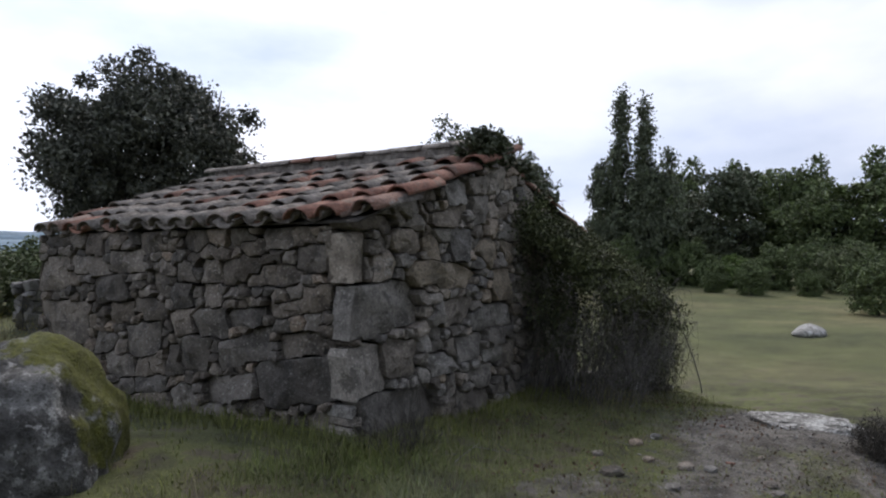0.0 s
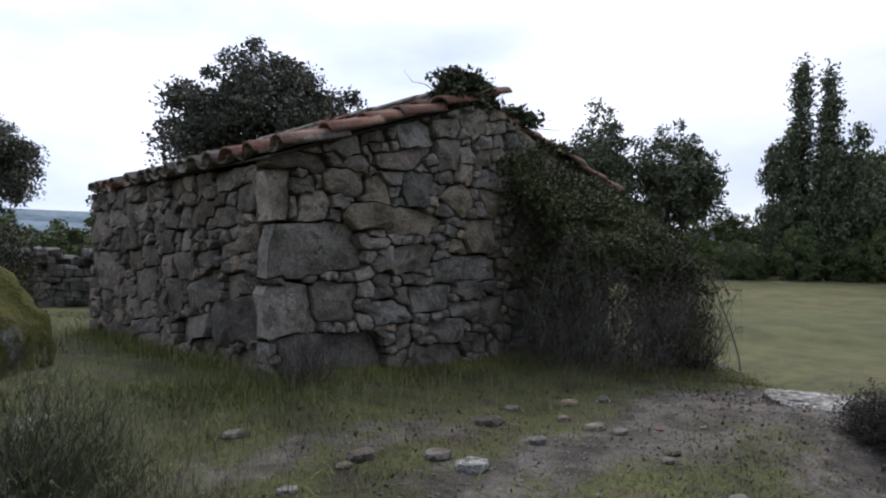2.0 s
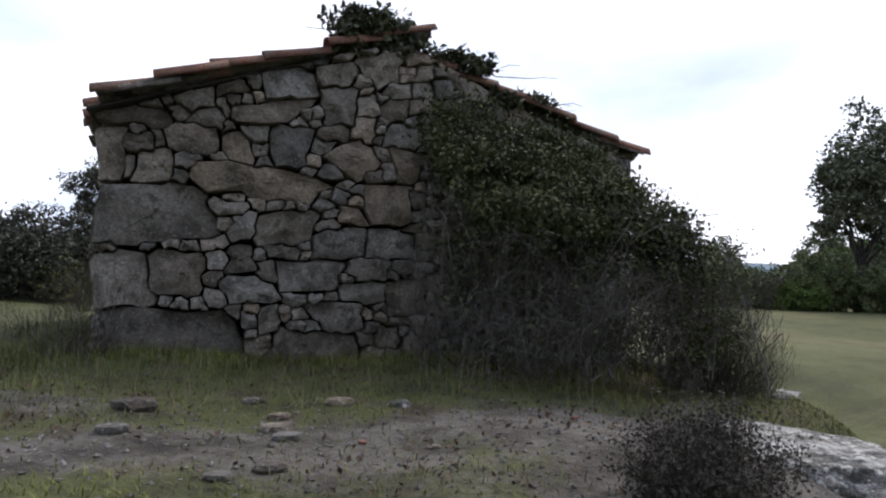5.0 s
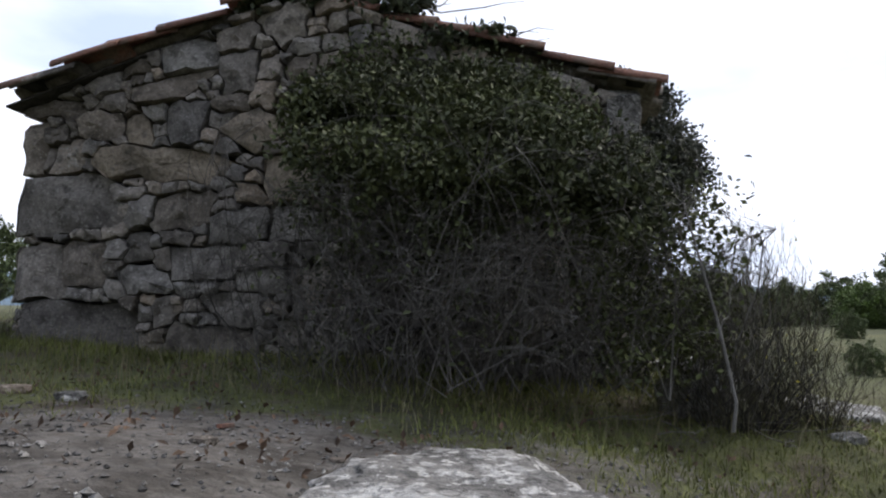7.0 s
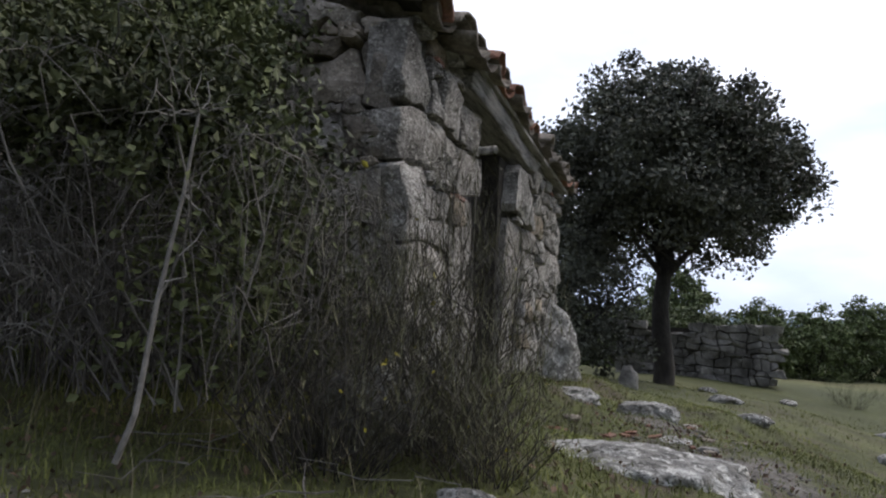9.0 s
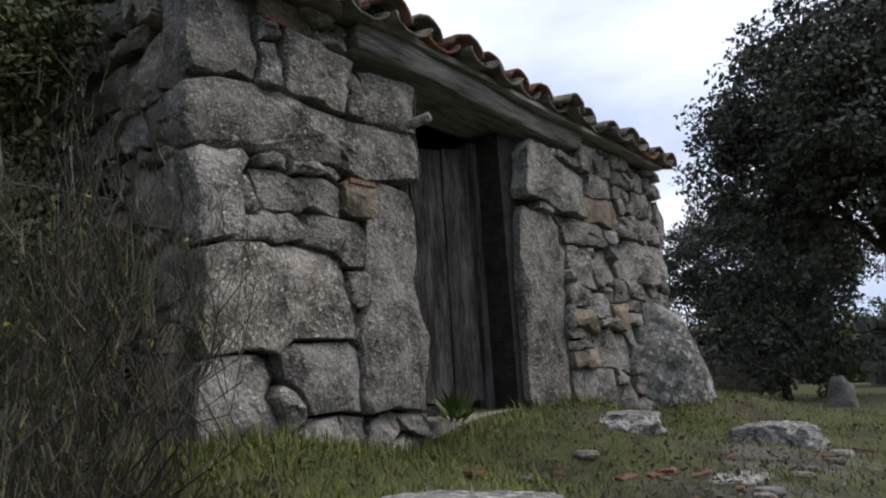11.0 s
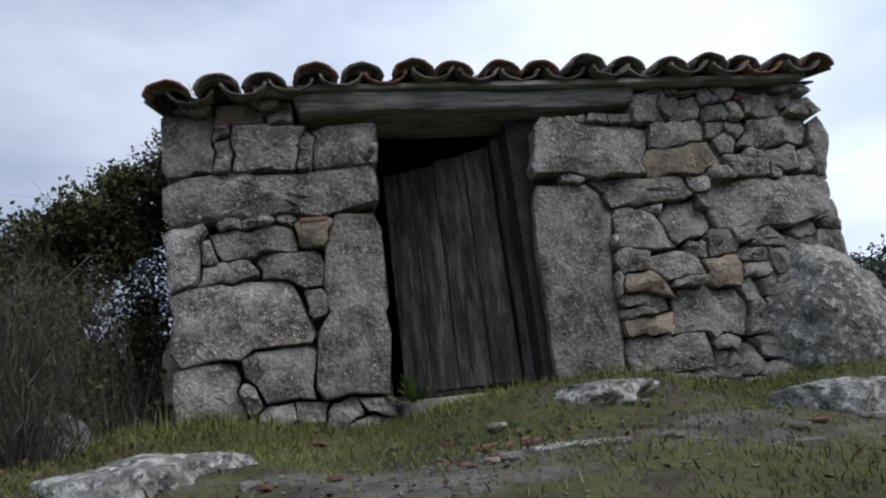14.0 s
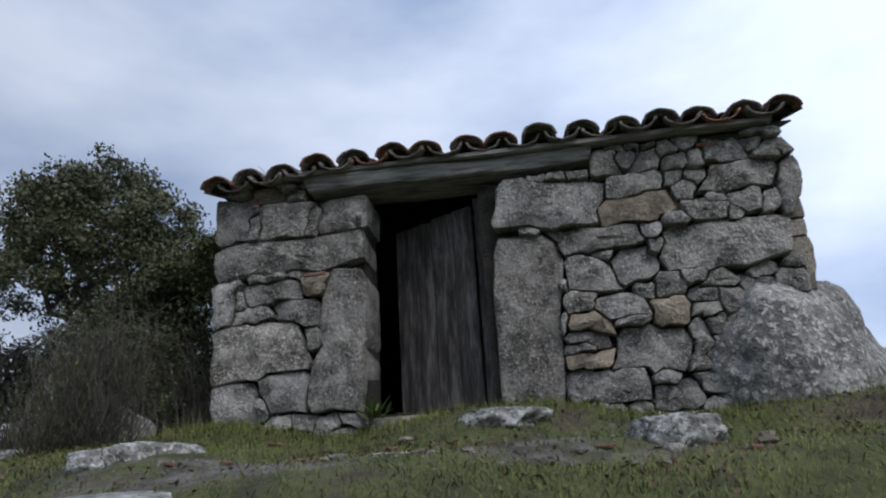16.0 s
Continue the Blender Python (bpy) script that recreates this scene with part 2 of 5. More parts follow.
M_MOSSSLAB = material("mossy_slab", [(0.1, 0.098, 0.09), (0.2, 0.195, 0.185), (0.32, 0.32, 0.3)], 5, 0.95, 1.0, 30, 0.1,
                      [(6, 0.52, (0.5, 0.5, 0.48), 0.9), (2.3, 0.47, (0.12, 0.13, 0.018), 0.95), (9, 0.57, (0.05, 0.048, 0.04), 0.8)], coarse_bump=1.2,
                      specks=((24, 0.4, (0.6, 0.6, 0.57), 0.6), (50, 0.4, (0.03, 0.03, 0.025), 0.7)))
M_TILE = material("weathered_tile", [(0.105, 0.093, 0.08), (0.195, 0.173, 0.15), (0.285, 0.257, 0.228)], 9, 0.93, 0.7, 50, 0.25,
                  [(14, 0.6, (0.33, 0.32, 0.29), 0.8), (8, 0.63, (0.045, 0.042, 0.038), 0.8)], hue=((0.33, 0.17, 0.12), 0.86))
M_TILE_EDGE = material("red_tile", [(0.15, 0.075, 0.055), (0.23, 0.11, 0.078), (0.19, 0.13, 0.1)], 7, 0.92, 0.6, 50, 0.25,
                       [(12, 0.6, (0.13, 0.12, 0.105), 0.8), (20, 0.66, (0.34, 0.31, 0.28), 0.6)])
M_BEAM = material("grey_beam_wood", [(0.16, 0.154, 0.145), (0.38, 0.37, 0.353), (0.52, 0.508, 0.49)], 5, 0.88, 0.9, 22, 0.15, stretch=(7, 0.7, 9),
                  spots=[(3, 0.66, (0.03, 0.028, 0.026), 0.8)])
M_DOOR = material("dark_door_wood", [(0.024, 0.022, 0.021), (0.06, 0.055, 0.052), (0.13, 0.124, 0.12)], 5, 0.85, 0.8, 20, 0.3, stretch=(3.5, 3.5, 0.5),
                  spots=[(3, 0.64, (0.075, 0.05, 0.035), 0.7), (4, 0.68, (0.11, 0.11, 0.11), 0.6)])
M_WOOD = material("old_wood", [(0.03, 0.027, 0.023), (0.07, 0.062, 0.055)], 6, 0.9, 0.6, 30, 0.2, stretch=(4, 4, 4))
M_TWIG = material("grey_twig", [(0.045, 0.041, 0.037), (0.095, 0.088, 0.08), (0.18, 0.169, 0.153)], 3, 0.95, 0.3, 30, 0.3, island=True)
M_BROOMSTEM = material("brown_broom_stem", [(0.026, 0.023, 0.019), (0.055, 0.05, 0.042), (0.1, 0.092, 0.08)], 3, 0.95, 0.3, 30, 0.3, island=True)
M_PALETWIG = material("bleached_twig", [(0.13, 0.123, 0.112), (0.22, 0.212, 0.195)], 4, 0.95, 0.3, 30, 0.2)
M_BARK = material("holm_oak_bark", [(0.02, 0.018, 0.016), (0.055, 0.05, 0.044)], 5, 0.95, 1.0, 25, 0.1, stretch=(1, 1, 0.4))
M_GRIT = material("dry_stone_far", [(0.085, 0.082, 0.075), (0.16, 0.155, 0.145), (0.22, 0.215, 0.2)], 3, 0.95, 0.8, 18, 0.3, [(6, 0.62, LICHEN, 0.7)], island=True)
L_BRAMBLE = leaf_material("bramble_leaf", (0.028, 0.036, 0.012), (0.092, 0.108, 0.036), 0.5, 0.75)
L_IVY = leaf_material("ivy_leaf", (0.03, 0.04, 0.02), (0.075, 0.088, 0.045))
L_OAK = leaf_material("holm_oak_leaf", (0.025, 0.03, 0.02), (0.085, 0.092, 0.065))
L_OAK_FAR = leaf_material("green_oak_leaf", (0.045, 0.062, 0.025), (0.12, 0.15, 0.06))
L_OLIVE = leaf_material("olive_oak_leaf", (0.03, 0.034, 0.014), (0.1, 0.105, 0.042))
L_POPLAR = leaf_material("poplar_leaf", (0.045, 0.06, 0.032), (0.11, 0.13, 0.075))
L_WOOD = leaf_material("woodland_leaf", (0.042, 0.064, 0.022), (0.115, 0.155, 0.05))
L_BRIGHT = leaf_material("fresh_green_leaf", (0.06, 0.1, 0.02), (0.11, 0.17, 0.035))
L_BROOM = leaf_material("broom_green", (0.066, 0.067, 0.034), (0.155, 0.152, 0.08), 0.35, 0.8)
L_BROOM_BLUE = leaf_material("grey_green_broom", (0.06, 0.078, 0.034), (0.175, 0.195, 0.1), 0.3, 0.85)
L_HEATH = leaf_material("dark_heath", (0.035, 0.031, 0.026), (0.1, 0.09, 0.075), 0.3, 0.9)
L_FLOWER = leaf_material("yellow_broom_flower", (0.3, 0.26, 0.03), (0.42, 0.36, 0.04), 0.2, 0.8)
L_GRASS = leaf_material("pasture_grass", (0.07, 0.086, 0.017), (0.18, 0.195, 0.05), 0.4, 0.8)
L_FRESH = leaf_material("fresh_grass", (0.09, 0.12, 0.025), (0.2, 0.24, 0.065), 0.4, 0.8)
L_STRAW = leaf_material("dry_grass", (0.13, 0.115, 0.06), (0.24, 0.215, 0.13), 0.3, 0.85)


def ground_material():
    """Pasture with bare trodden earth and gravel on the terrace in front of the gable."""
    m = bpy.data.materials.new("pasture_ground")
    m.use_nodes = True
    n, l = m.node_tree.nodes, m.node_tree.links
    bsdf = n["Principled BSDF"]
    bsdf.inputs["Roughness"].default_value = 0.97
    co = n.new("ShaderNodeTexCoord")

    def tex(s, d=6.0, r=0.6):
        t = n.new("ShaderNodeTexNoise")
        t.inputs["Scale"].default_value, t.inputs["Detail"].default_value, t.inputs["Roughness"].default_value = s, d, r
        l.new(co.outputs["Object"], t.inputs["Vector"])
        return t.outputs[0]

    def ramp(v, stops):
        r = n.new("ShaderNodeValToRGB")
        while len(r.color_ramp.elements) < len(stops):
            r.color_ramp.elements.new(0.5)
        for e, (p, c) in zip(r.color_ramp.elements, stops):
            e.position, e.color = p, (*c, 1)
        l.new(v, r.inputs[0])
        return r.outputs[0]

    def mix(f, a, b):
        x = n.new("ShaderNodeMix")
        x.data_type = "RGBA"
        l.new(f, x.inputs[0]), l.new(a, x.inputs[6]), l.new(b, x.inputs[7])
        return x.outputs[2]

    grass_near = ramp(tex(2.2), [(0.36, (0.04, 0.036, 0.022)), (0.45, (0.058, 0.064, 0.022)), (0.54, (0.085, 0.095, 0.03)), (0.6, (0.085, 0.074, 0.045)), (0.68, (0.05, 0.038, 0.027))])
    grass_far = ramp(tex(0.12, 8), [(0.38, (0.062, 0.072, 0.025)), (0.5, (0.09, 0.098, 0.035)), (0.62, (0.125, 0.118, 0.052))])
    earth = ramp(tex(3.5, 8, 0.7), [(0.36, (0.038, 0.033, 0.027)), (0.47, (0.08, 0.072, 0.06)), (0.57, (0.148, 0.138, 0.124)), (0.68, (0.088, 0.07, 0.05))])
    at = n.new("ShaderNodeVertexColor")
    at.layer_name = "cover"
    sep = n.new("ShaderNodeSeparateColor")
    l.new(at.outputs[0], sep.inputs[0])
    brk = n.new("ShaderNodeMath")
    brk.operation = "MULTIPLY_ADD"
    l.new(tex(2.6, 7, 0.7), brk.inputs[0])
    brk.inputs[1].default_value = 1.5
    l.new(sep.outputs[0], brk.inputs[2])
    st = n.new("ShaderNodeMapRange")
    st.inputs[1].default_value, st.inputs[2].default_value = 1.1, 1.32
    l.new(brk.outputs[0], st.inputs[0])
    col = mix(st.outputs[0], mix(sep.outputs[1], grass_near, grass_far), earth)
    hsv = n.new("ShaderNodeHueSaturation")
    gv = n.new("ShaderNodeMapRange")
    gv.inputs[1].default_value, gv.inputs[2].default_value, gv.inputs[3].default_value, gv.inputs[4].default_value = 0.3, 0.7, 0.6, 1.4
    l.new(tex(34, 5, 0.75), gv.inputs[0])
    wide = n.new("ShaderNodeMapRange")
    wide.inputs[1].default_value, wide.inputs[2].default_value, wide.inputs[3].default_value, wide.inputs[4].default_value = 0.35, 0.65, 0.72, 1.25
    l.new(tex(0.7, 9, 0.68), wide.inputs[0])
    prod = n.new("ShaderNodeMath")
    prod.operation = "MULTIPLY"
    l.new(gv.outputs[0], prod.inputs[0]), l.new(wide.outputs[0], prod.inputs[1])
    l.new(prod.outputs[0], hsv.inputs["Value"]), l.new(col, hsv.inputs["Color"])
    l.new(hsv.outputs[0], bsdf.inputs["Base Color"])
    bp = n.new("ShaderNodeBump")
    bp.inputs["Strength"].default_value, bp.inputs["Distance"].default_value = 0.8, 0.03
    l.new(tex(22, 6, 0.7), bp.inputs["Height"])
    l.new(bp.outputs[0], bsdf.inputs["Normal"])
    return m


M_GROUND = ground_material()
# the blue haze of distance is put straight into the hills' colour
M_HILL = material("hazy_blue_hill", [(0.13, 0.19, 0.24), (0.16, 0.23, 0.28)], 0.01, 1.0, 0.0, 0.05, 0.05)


# ---- mesh helpers ----
def link_mesh(name, verts, faces, mat, parent=None, label="", smooth=False):
    me = bpy.data.meshes.new(name)
    me.from_pydata([tuple(v) for v in verts], [], faces)
    me.materials.append(mat)
    if smooth:
        me.polygons.foreach_set("use_smooth", [True] * len(me.polygons))
    me.update()
    ob = new(name, me)
    ob.parent = parent
    return tagged(ob, label)


def part(name, bm, mat, parent, label="", smooth=False):
    me = bpy.data.meshes.new(name)
    bm.to_mesh(me)
    bm.free()
    me.materials.append(mat)
    if smooth:
        me.polygons.foreach_set("use_smooth", [True] * len(me.polygons))
    ob = new(name, me)
    ob.parent = parent
    return tagged(ob, label)


def thing(name, label, category, at=(0, 0, 0), group="", kind=""):
    ob = new(name)
    ob.location = at
    ob.empty_display_size = 0.1
    return tagged(ob, label, category, group, kind)


def box_bm(x0, x1, y0, y1, z0, z1, bevel=0.0, cuts=0, rough=0.0, seed=0):
    bm = bmesh.new()
    bmesh.ops.create_cube(bm, size=1.0)
    bmesh.ops.transform(bm, matrix=Matrix.Translation(((x0 + x1) / 2, (y0 + y1) / 2, (z0 + z1) / 2)) @ Matrix.Diagonal((x1 - x0, y1 - y0, z1 - z0, 1)), verts=bm.verts)
    if bevel:
        bmesh.ops.bevel(bm, geom=bm.edges[:], offset=bevel, segments=2, affect="EDGES", profile=0.6)
    if cuts:
        bmesh.ops.subdivide_edges(bm, edges=bm.edges[:], cuts=cuts, use_grid_fill=True)
    if rough:
        for v in bm.verts:
            v.co += noise.noise_vector(v.co * 5 + Vector((seed, seed * 2.0, 0))) * rough
    return bm


class Soup:
    """Gathers the faces of one mesh."""

    def __init__(self):
        self.v, self.f = [], []

    def tube(self, pts, r0, r1, sides=5):
        base = len(self.v)
        n = len(pts)
        for i, p in enumerate(pts):
            d = (pts[min(i + 1, n - 1)] - pts[max(i - 1, 0)])
            d = d.normalized() if d.length > 1e-6 else Vector((0, 0, 1))
            a = d.orthogonal().normalized()
            b = d.cross(a)
            r = r0 + (r1 - r0) * i / (n - 1)
            for k in range(sides):
                w = 2 * math.pi * k / sides
                self.v.append(p + (a * math.cos(w) + b * math.sin(w)) * r)
        for i in range(n - 1):
            for k in range(sides):
                k2 = (k + 1) % sides
                self.f.append((base + i * sides + k, base + i * sides + k2, base + (i + 1) * sides + k2, base + (i + 1) * sides + k))
        self.f.append(tuple(base + (n - 1) * sides + k for k in range(sides)))

    def leaf(self, p, d, up, length, width):
        """A folded leaf of two faces."""
        s = d.cross(up)
        s = s.normalized() * width * 0.5 if s.length > 1e-6 else Vector((width * 0.5, 0, 0))
        b = len(self.v)
        m = p + d * length * 0.5 + up * width * 0.12
        self.v += [p, m + s, p + d * length, m - s]
        self.f.append((b, b + 1, b + 2, b + 3))

    def blade(self, p, d, w):
        b = len(self.v)
        s = Vector((-d.y, d.x, 0))
        s = s.normalized() * w if s.length > 1e-6 else Vector((w, 0, 0))
        self.v += [p - s, p + s, p + d]
        self.f.append((b, b + 1, b + 2))

    def link(self, name, mat, parent=None, label="", smooth=False):
        return link_mesh(name, self.v, self.f, mat, parent, label, smooth)


def rand_dir(rng, up=0.0):
    d = Vector((rng.gauss(0, 1), rng.gauss(0, 1), rng.gauss(0, 1) + up))
    return d.normalized() if d.length > 1e-6 else Vector((0, 0, 1))


# ---- ground ----
NEAR = ((0, 0, .06), (0, 2, .04), (0, 4, 0), (2, 0, 0), (4.06, 0, -.07), (4.06, 2, -.05), (4.1, 4.1, -.12), (2, 2, 0), (-1.2, .7, .16), (-.4, -1.8, .04), (.25, -2.2, 0), (1.3, -2.1, -.05),
        (2.3, -2.5, -.02), (3.1, -2.1, -.11), (4.4, -.6, -.2), (4.9, .2, -.26), (5.16, 1.2, -.35), (5.1, 2.4, -.32), (5.5, 2.5, -.46), (5.2, 4, -.38), (6.5, 3.6, -.85), (1.3, -1.2, -.02))
PATHSIDE = ((-3.4, -3, -.05), (-2.4, -3.9, -.3), (-1, -4.6, -.55), (.5, -4.8, -.75), (2.4, -4.4, -1.0), (3.9, -3.7, -1.1), (5.1, -2.7, -1.15), (6.2, -.9, -1.3), (7.3, .5, -1.55), (8.3, 2.3, -1.75), (9.5, 4.0, -1.8))
FAR = ((14, 0, -1.3), (12, -7, -1.3), (20, 6, -1.0), (20, -10, -1.0), (45, 22, -.45), (48, -5, -.45), (10, 9, -1.0), (4.6, 7, -.42), (3, 14, -.45), (1, 26, -.6), (-6, 10, 0.05), (-9, 0, .2),
       (-10, -10, .3), (3, -11, -.9), (10, -14, -1.2), (0, -25, -.8), (-30, 0, .2), (-20, 30, -.2), (20, 40, -.5), (60, 60, -.5), (-4, 3, .15))


def height(x, y):
    x, y = np.asarray(x, float), np.asarray(y, float)
    total, weight = np.zeros_like(x), np.zeros_like(x)
    for pts, soft in ((NEAR, 0.15), (PATHSIDE, 0.2), (FAR, 1.0)):
        for px, py, pz in pts:
            w = 1.0 / ((x - px) ** 2 + (y - py) ** 2 + soft) ** 2
            total += w * pz
            weight += w
    r = np.sqrt((x - 2) ** 2 + (y - 2) ** 2)
    bumps = 0.018 * np.sin(2.3 * x + 1.1 * y) * np.sin(1.7 * y - 0.6 * x + 1) + 0.01 * np.sin(6.1 * x + 2) * np.sin(5.3 * y + 0.7)
    return total / weight + bumps + 0.012 * np.sin(0.21 * x + 0.4) * np.sin(0.17 * y) * np.clip(r - 8, 0, 15)


def hz(x, y):
    return float(height(x, y))


def grid_lines(lo, hi, step, far):
    core = np.arange(lo, hi + 1e-6, step)
    out = [hi]
    s = step
    while out[-1] < far:
        s *= 1.16
        out.append(out[-1] + s)
    back = [lo]
    s = step
    while back[-1] > -far:
        s *= 1.16
        back.append(back[-1] - s)
    return np.concatenate([np.array(back[:0:-1]), core, np.array(out[1:])])


gx, gy = grid_lines(-5.0, 9.5, 0.1, 900), grid_lines(-6.5, 7.0, 0.1, 900)
GX, GY = np.meshgrid(gx, gy, indexing="ij")
GZ = height(GX, GY)
gv = np.stack([GX, GY, GZ], -1).reshape(-1, 3)
ny = len(gy)
ii, jj = np.meshgrid(np.arange(len(gx) - 1), np.arange(ny - 1), indexing="ij")
q = (ii * ny + jj).ravel()
gf = np.stack([q, q + ny, q + ny + 1, q + 1], -1)
gme = bpy.data.meshes.new("ground")
gme.from_pydata(gv.tolist(), [], gf.tolist())
gme.polygons.foreach_set("use_smooth", [True] * len(gme.polygons))
gme.materials.append(M_GROUND)


def earth_amount(x, y):
    """How bare the ground is: the trodden terrace before the gable, the path and a patch before the door."""
    def blob(cx, cy, rx, ry):
        return np.exp(-(((x - cx) / rx) ** 2 + ((y - cy) / ry) ** 2) ** 2)
    a = 0.62 * blob(1.6, -2.15, 1.5, 0.55) + 0.6 * blob(2.9, -2.4, 0.9, 0.6) + 0.45 * blob(-0.3, -2.3, 1.0, 0.35) + 0.4 * blob(5.3, 1.5, 0.6, 0.9) + 0.42 * blob(5.1, 2.6, 0.8, 0.6) + 0.4 * blob(5.6, 0.6, 0.5, 0.7) + 0.3 * blob(-1.0, -0.6, 0.8, 0.5) + 0.35 * blob(2.6, -3.0, 1.4, 0.4) + 0.36 * blob(3.3, -1.6, 1.5, 0.5) + 0.5 * blob(-0.3, -1.5, 1.2, 0.32)
    a = a + 0.35 * blob(0.5, -3.2, 3.0, 0.5)
    return np.clip(a, 0, 0.85)


cover = gme.color_attributes.new("cover", "FLOAT_COLOR", "POINT")
cr = earth_amount(gv[:, 0], gv[:, 1])
far_w = np.clip((np.hypot(gv[:, 0] - 2, gv[:, 1] + 1) - 6) / 8, 0, 1)
cover.data.foreach_set("color", np.stack([cr, far_w, 0 * cr, 1 + 0 * cr], -1).astype(np.float32).ravel())
ground = tagged(new("ground", gme), "sloping pasture with patchy grass and bare trodden earth", "ground", kind="structure")

# ---- stone hut ----
# main stones of each wall: along the wall, height, half width, half height, tilt, taper, slant
GABLE_A = ((.30, 1.59, .23, .06, -.1, -.0, -.2), (.35, 1.71, .10, .06, .1, .1, .0), (.66, 1.73, .11, .08, .4, .2, -.1), (.76, 1.60, .09, .06, -.1, -.3, .5), (.85, 1.68, .03, .06, .4, .1, .0), (.16, 1.33, .08, .17, .1, .0, .1), (.33, 1.41, .09, .05, .1, .0, .2), (.46, 1.44, .03, .05, .1, .1, .1), (.64, 1.45, .16, .08, -.0, -.0, .0), (.43, 1.27, .11, .10, .2, -.2, .2), (.27, 1.25, .02, .07, -.1, .0, -.1), (.63, 1.30, .07, .04, .0, .0, .0), (.44, .95, .35, .18, .1, -.1, -.1))
GABLE_B = ((1.08, 1.18, .43, .09, -.1, .1, .5), (.94, 1.42, .08, .09, -.1, .0, -.2), (1.04, 1.51, .08, .05, .0, .1, -.1), (1.09, 1.40, .04, .04, .1, .1, .0), (1.28, 1.44, .12, .13, .0, .1, .1), (1.73, 1.38, .13, .12, .6, .1, -.3), (2.11, 1.36, .11, .11, -.1, .3, -.0), (1.26, 1.87, .17, .10, .2, -.0, -.0), (.89, 1.84, .10, .06, .3, .1, .1), (1.14, 1.66, .24, .07, .2, .2, .6), (1.60, 1.74, .11, .12, .1, .1, .1), (1.59, 1.97, .13, .07, .2, .1, -.0), (1.90, 2.04, .13, .12, .3, .3, -.1))
GABLE_C = ((2.01, 1.91, .10, .05, -.0, -.1, .2), (1.80, 1.77, .07, .07, .1, .0, -.0), (2.00, 1.76, .09, .06, .2, -.0, .2), (2.22, 1.80, .11, .05, -.0, .0, -.0), (1.78, 1.59, .07, .08, -.1, -.1, -.0), (2.07, 1.58, .14, .07, .1, -.1, .1), (1.56, 1.55, .10, .04, .1, .0, .1), (1.49, 1.45, .06, .04, -.1, .2, .1), (1.96, 1.32, .05, .06, .2, -.1, .2), (1.97, 1.08, .16, .13, -.0, -.0, .0), (1.63, 1.11, .06, .05, -.2, .0, .2), (1.71, 1.00, .08, .05, -.1, -.3, -.4), (1.27, .89, .19, .10, .1, -.0, .3))
GABLE_D = ((.88, 1.00, .13, .04, -.1, .1, -.1), (.99, .89, .08, .07, .3, -.0, .4), (.81, .76, .08, .04, .1, .0, .1), (.98, .67, .09, .08, .2, -.1, .0), (.58, .56, .18, .14, .0, -.0, .2), (.27, .52, .17, .17, .1, -.1, -.1), (1.16, .59, .05, .07, .1, -.0, .1), (1.44, .56, .21, .10, -.0, .1, .0), (1.84, .62, .13, .06, -.1, .1, .2), (1.63, .79, .19, .09, .1, .0, .2), (1.26, .71, .11, .03, .0, .1, .0), (1.03, .46, .17, .08, .1, -.1, -.4), (.84, .41, .07, .05, -.2, .0, -.3))
GABLE_E = ((.95, .32, .05, .03, -.1, .0, -.0), (1.18, .26, .06, .08, .3, -.1, .4), (1.05, .27, .04, .04, -.2, -.0, -.3), (1.64, .29, .17, .10, .1, .2, -.4), (.60, .12, .42, .19, .0, -.1, -.3), (1.49, .05, .30, .13, -.1, -.1, .1), (1.79, .45, .15, .06, .0, .0, -.1), (1.99, .80, .17, .09, .0, -.0, .1), (2.12, .42, .14, .12, -.0, -.0, -.0), (2.21, 2.05, .06, .05, .0, .0, .2), (2.21, 2.18, .14, .05, .2, -.0, .0), (2.36, 1.95, .08, .06, -.0, -.0, .0), (4.02, 1.35, .20, .17, -.0, -.0, -.1))
GABLE_F = ((3.97, 1.05, .21, .09, .0, .0, -.1), (4.10, .75, .12, .10, .0, -.0, -.0), (3.64, 1.67, .14, .07, -.1, .1, -.0))
FRONT_A = ((.14, 1.40, .13, .17, .1, .0, .0), (.42, 1.57, .12, .05, .0, -.1, -.2), (.63, 1.55, .07, .04, .1, -.1, -.2), (.32, 1.47, .05, .05, .3, .1, .2), (.32, 1.34, .04, .10, .0, -.1, .2), (.55, 1.35, .17, .13, -.0, .1, .1), (.77, 1.33, .04, .11, .1, .1, .3), (.98, 1.36, .18, .11, .1, -.0, .2), (.56, 1.09, .56, .12, .0, .0, .0), (.12, .77, .07, .16, .1, .2, .1), (.23, .77, .03, .06, .0, .0, -.0), (.47, .83, .20, .07, .1, .0, .0), (.78, .86, .09, .07, .1, .1, .1))
FRONT_B = ((.31, .68, .12, .04, .2, -.2, -.1), (.65, .68, .15, .08, -.1, -.0, -.4), (.37, .42, .31, .17, .1, -.1, -.1), (.96, .47, .15, .50, .0, -.2, .1), (.21, .06, .14, .13, .0, -.1, -.1), (.57, .12, .15, .13, .0, .2, -.2), (.41, .02, .04, .06, .0, -.1, -.2), (.53, -.07, .08, .03, -.1, .0, -.1), (.71, -.07, .08, .04, -.1, -.0, -.1), (.78, .47, .05, .06, .0, .2, .1), (.35, .93, .05, .02, .1, .1, .1), (.50, .93, .08, .02, .1, .0, .1), (.64, .93, .04, .03, .0, .1, .1))
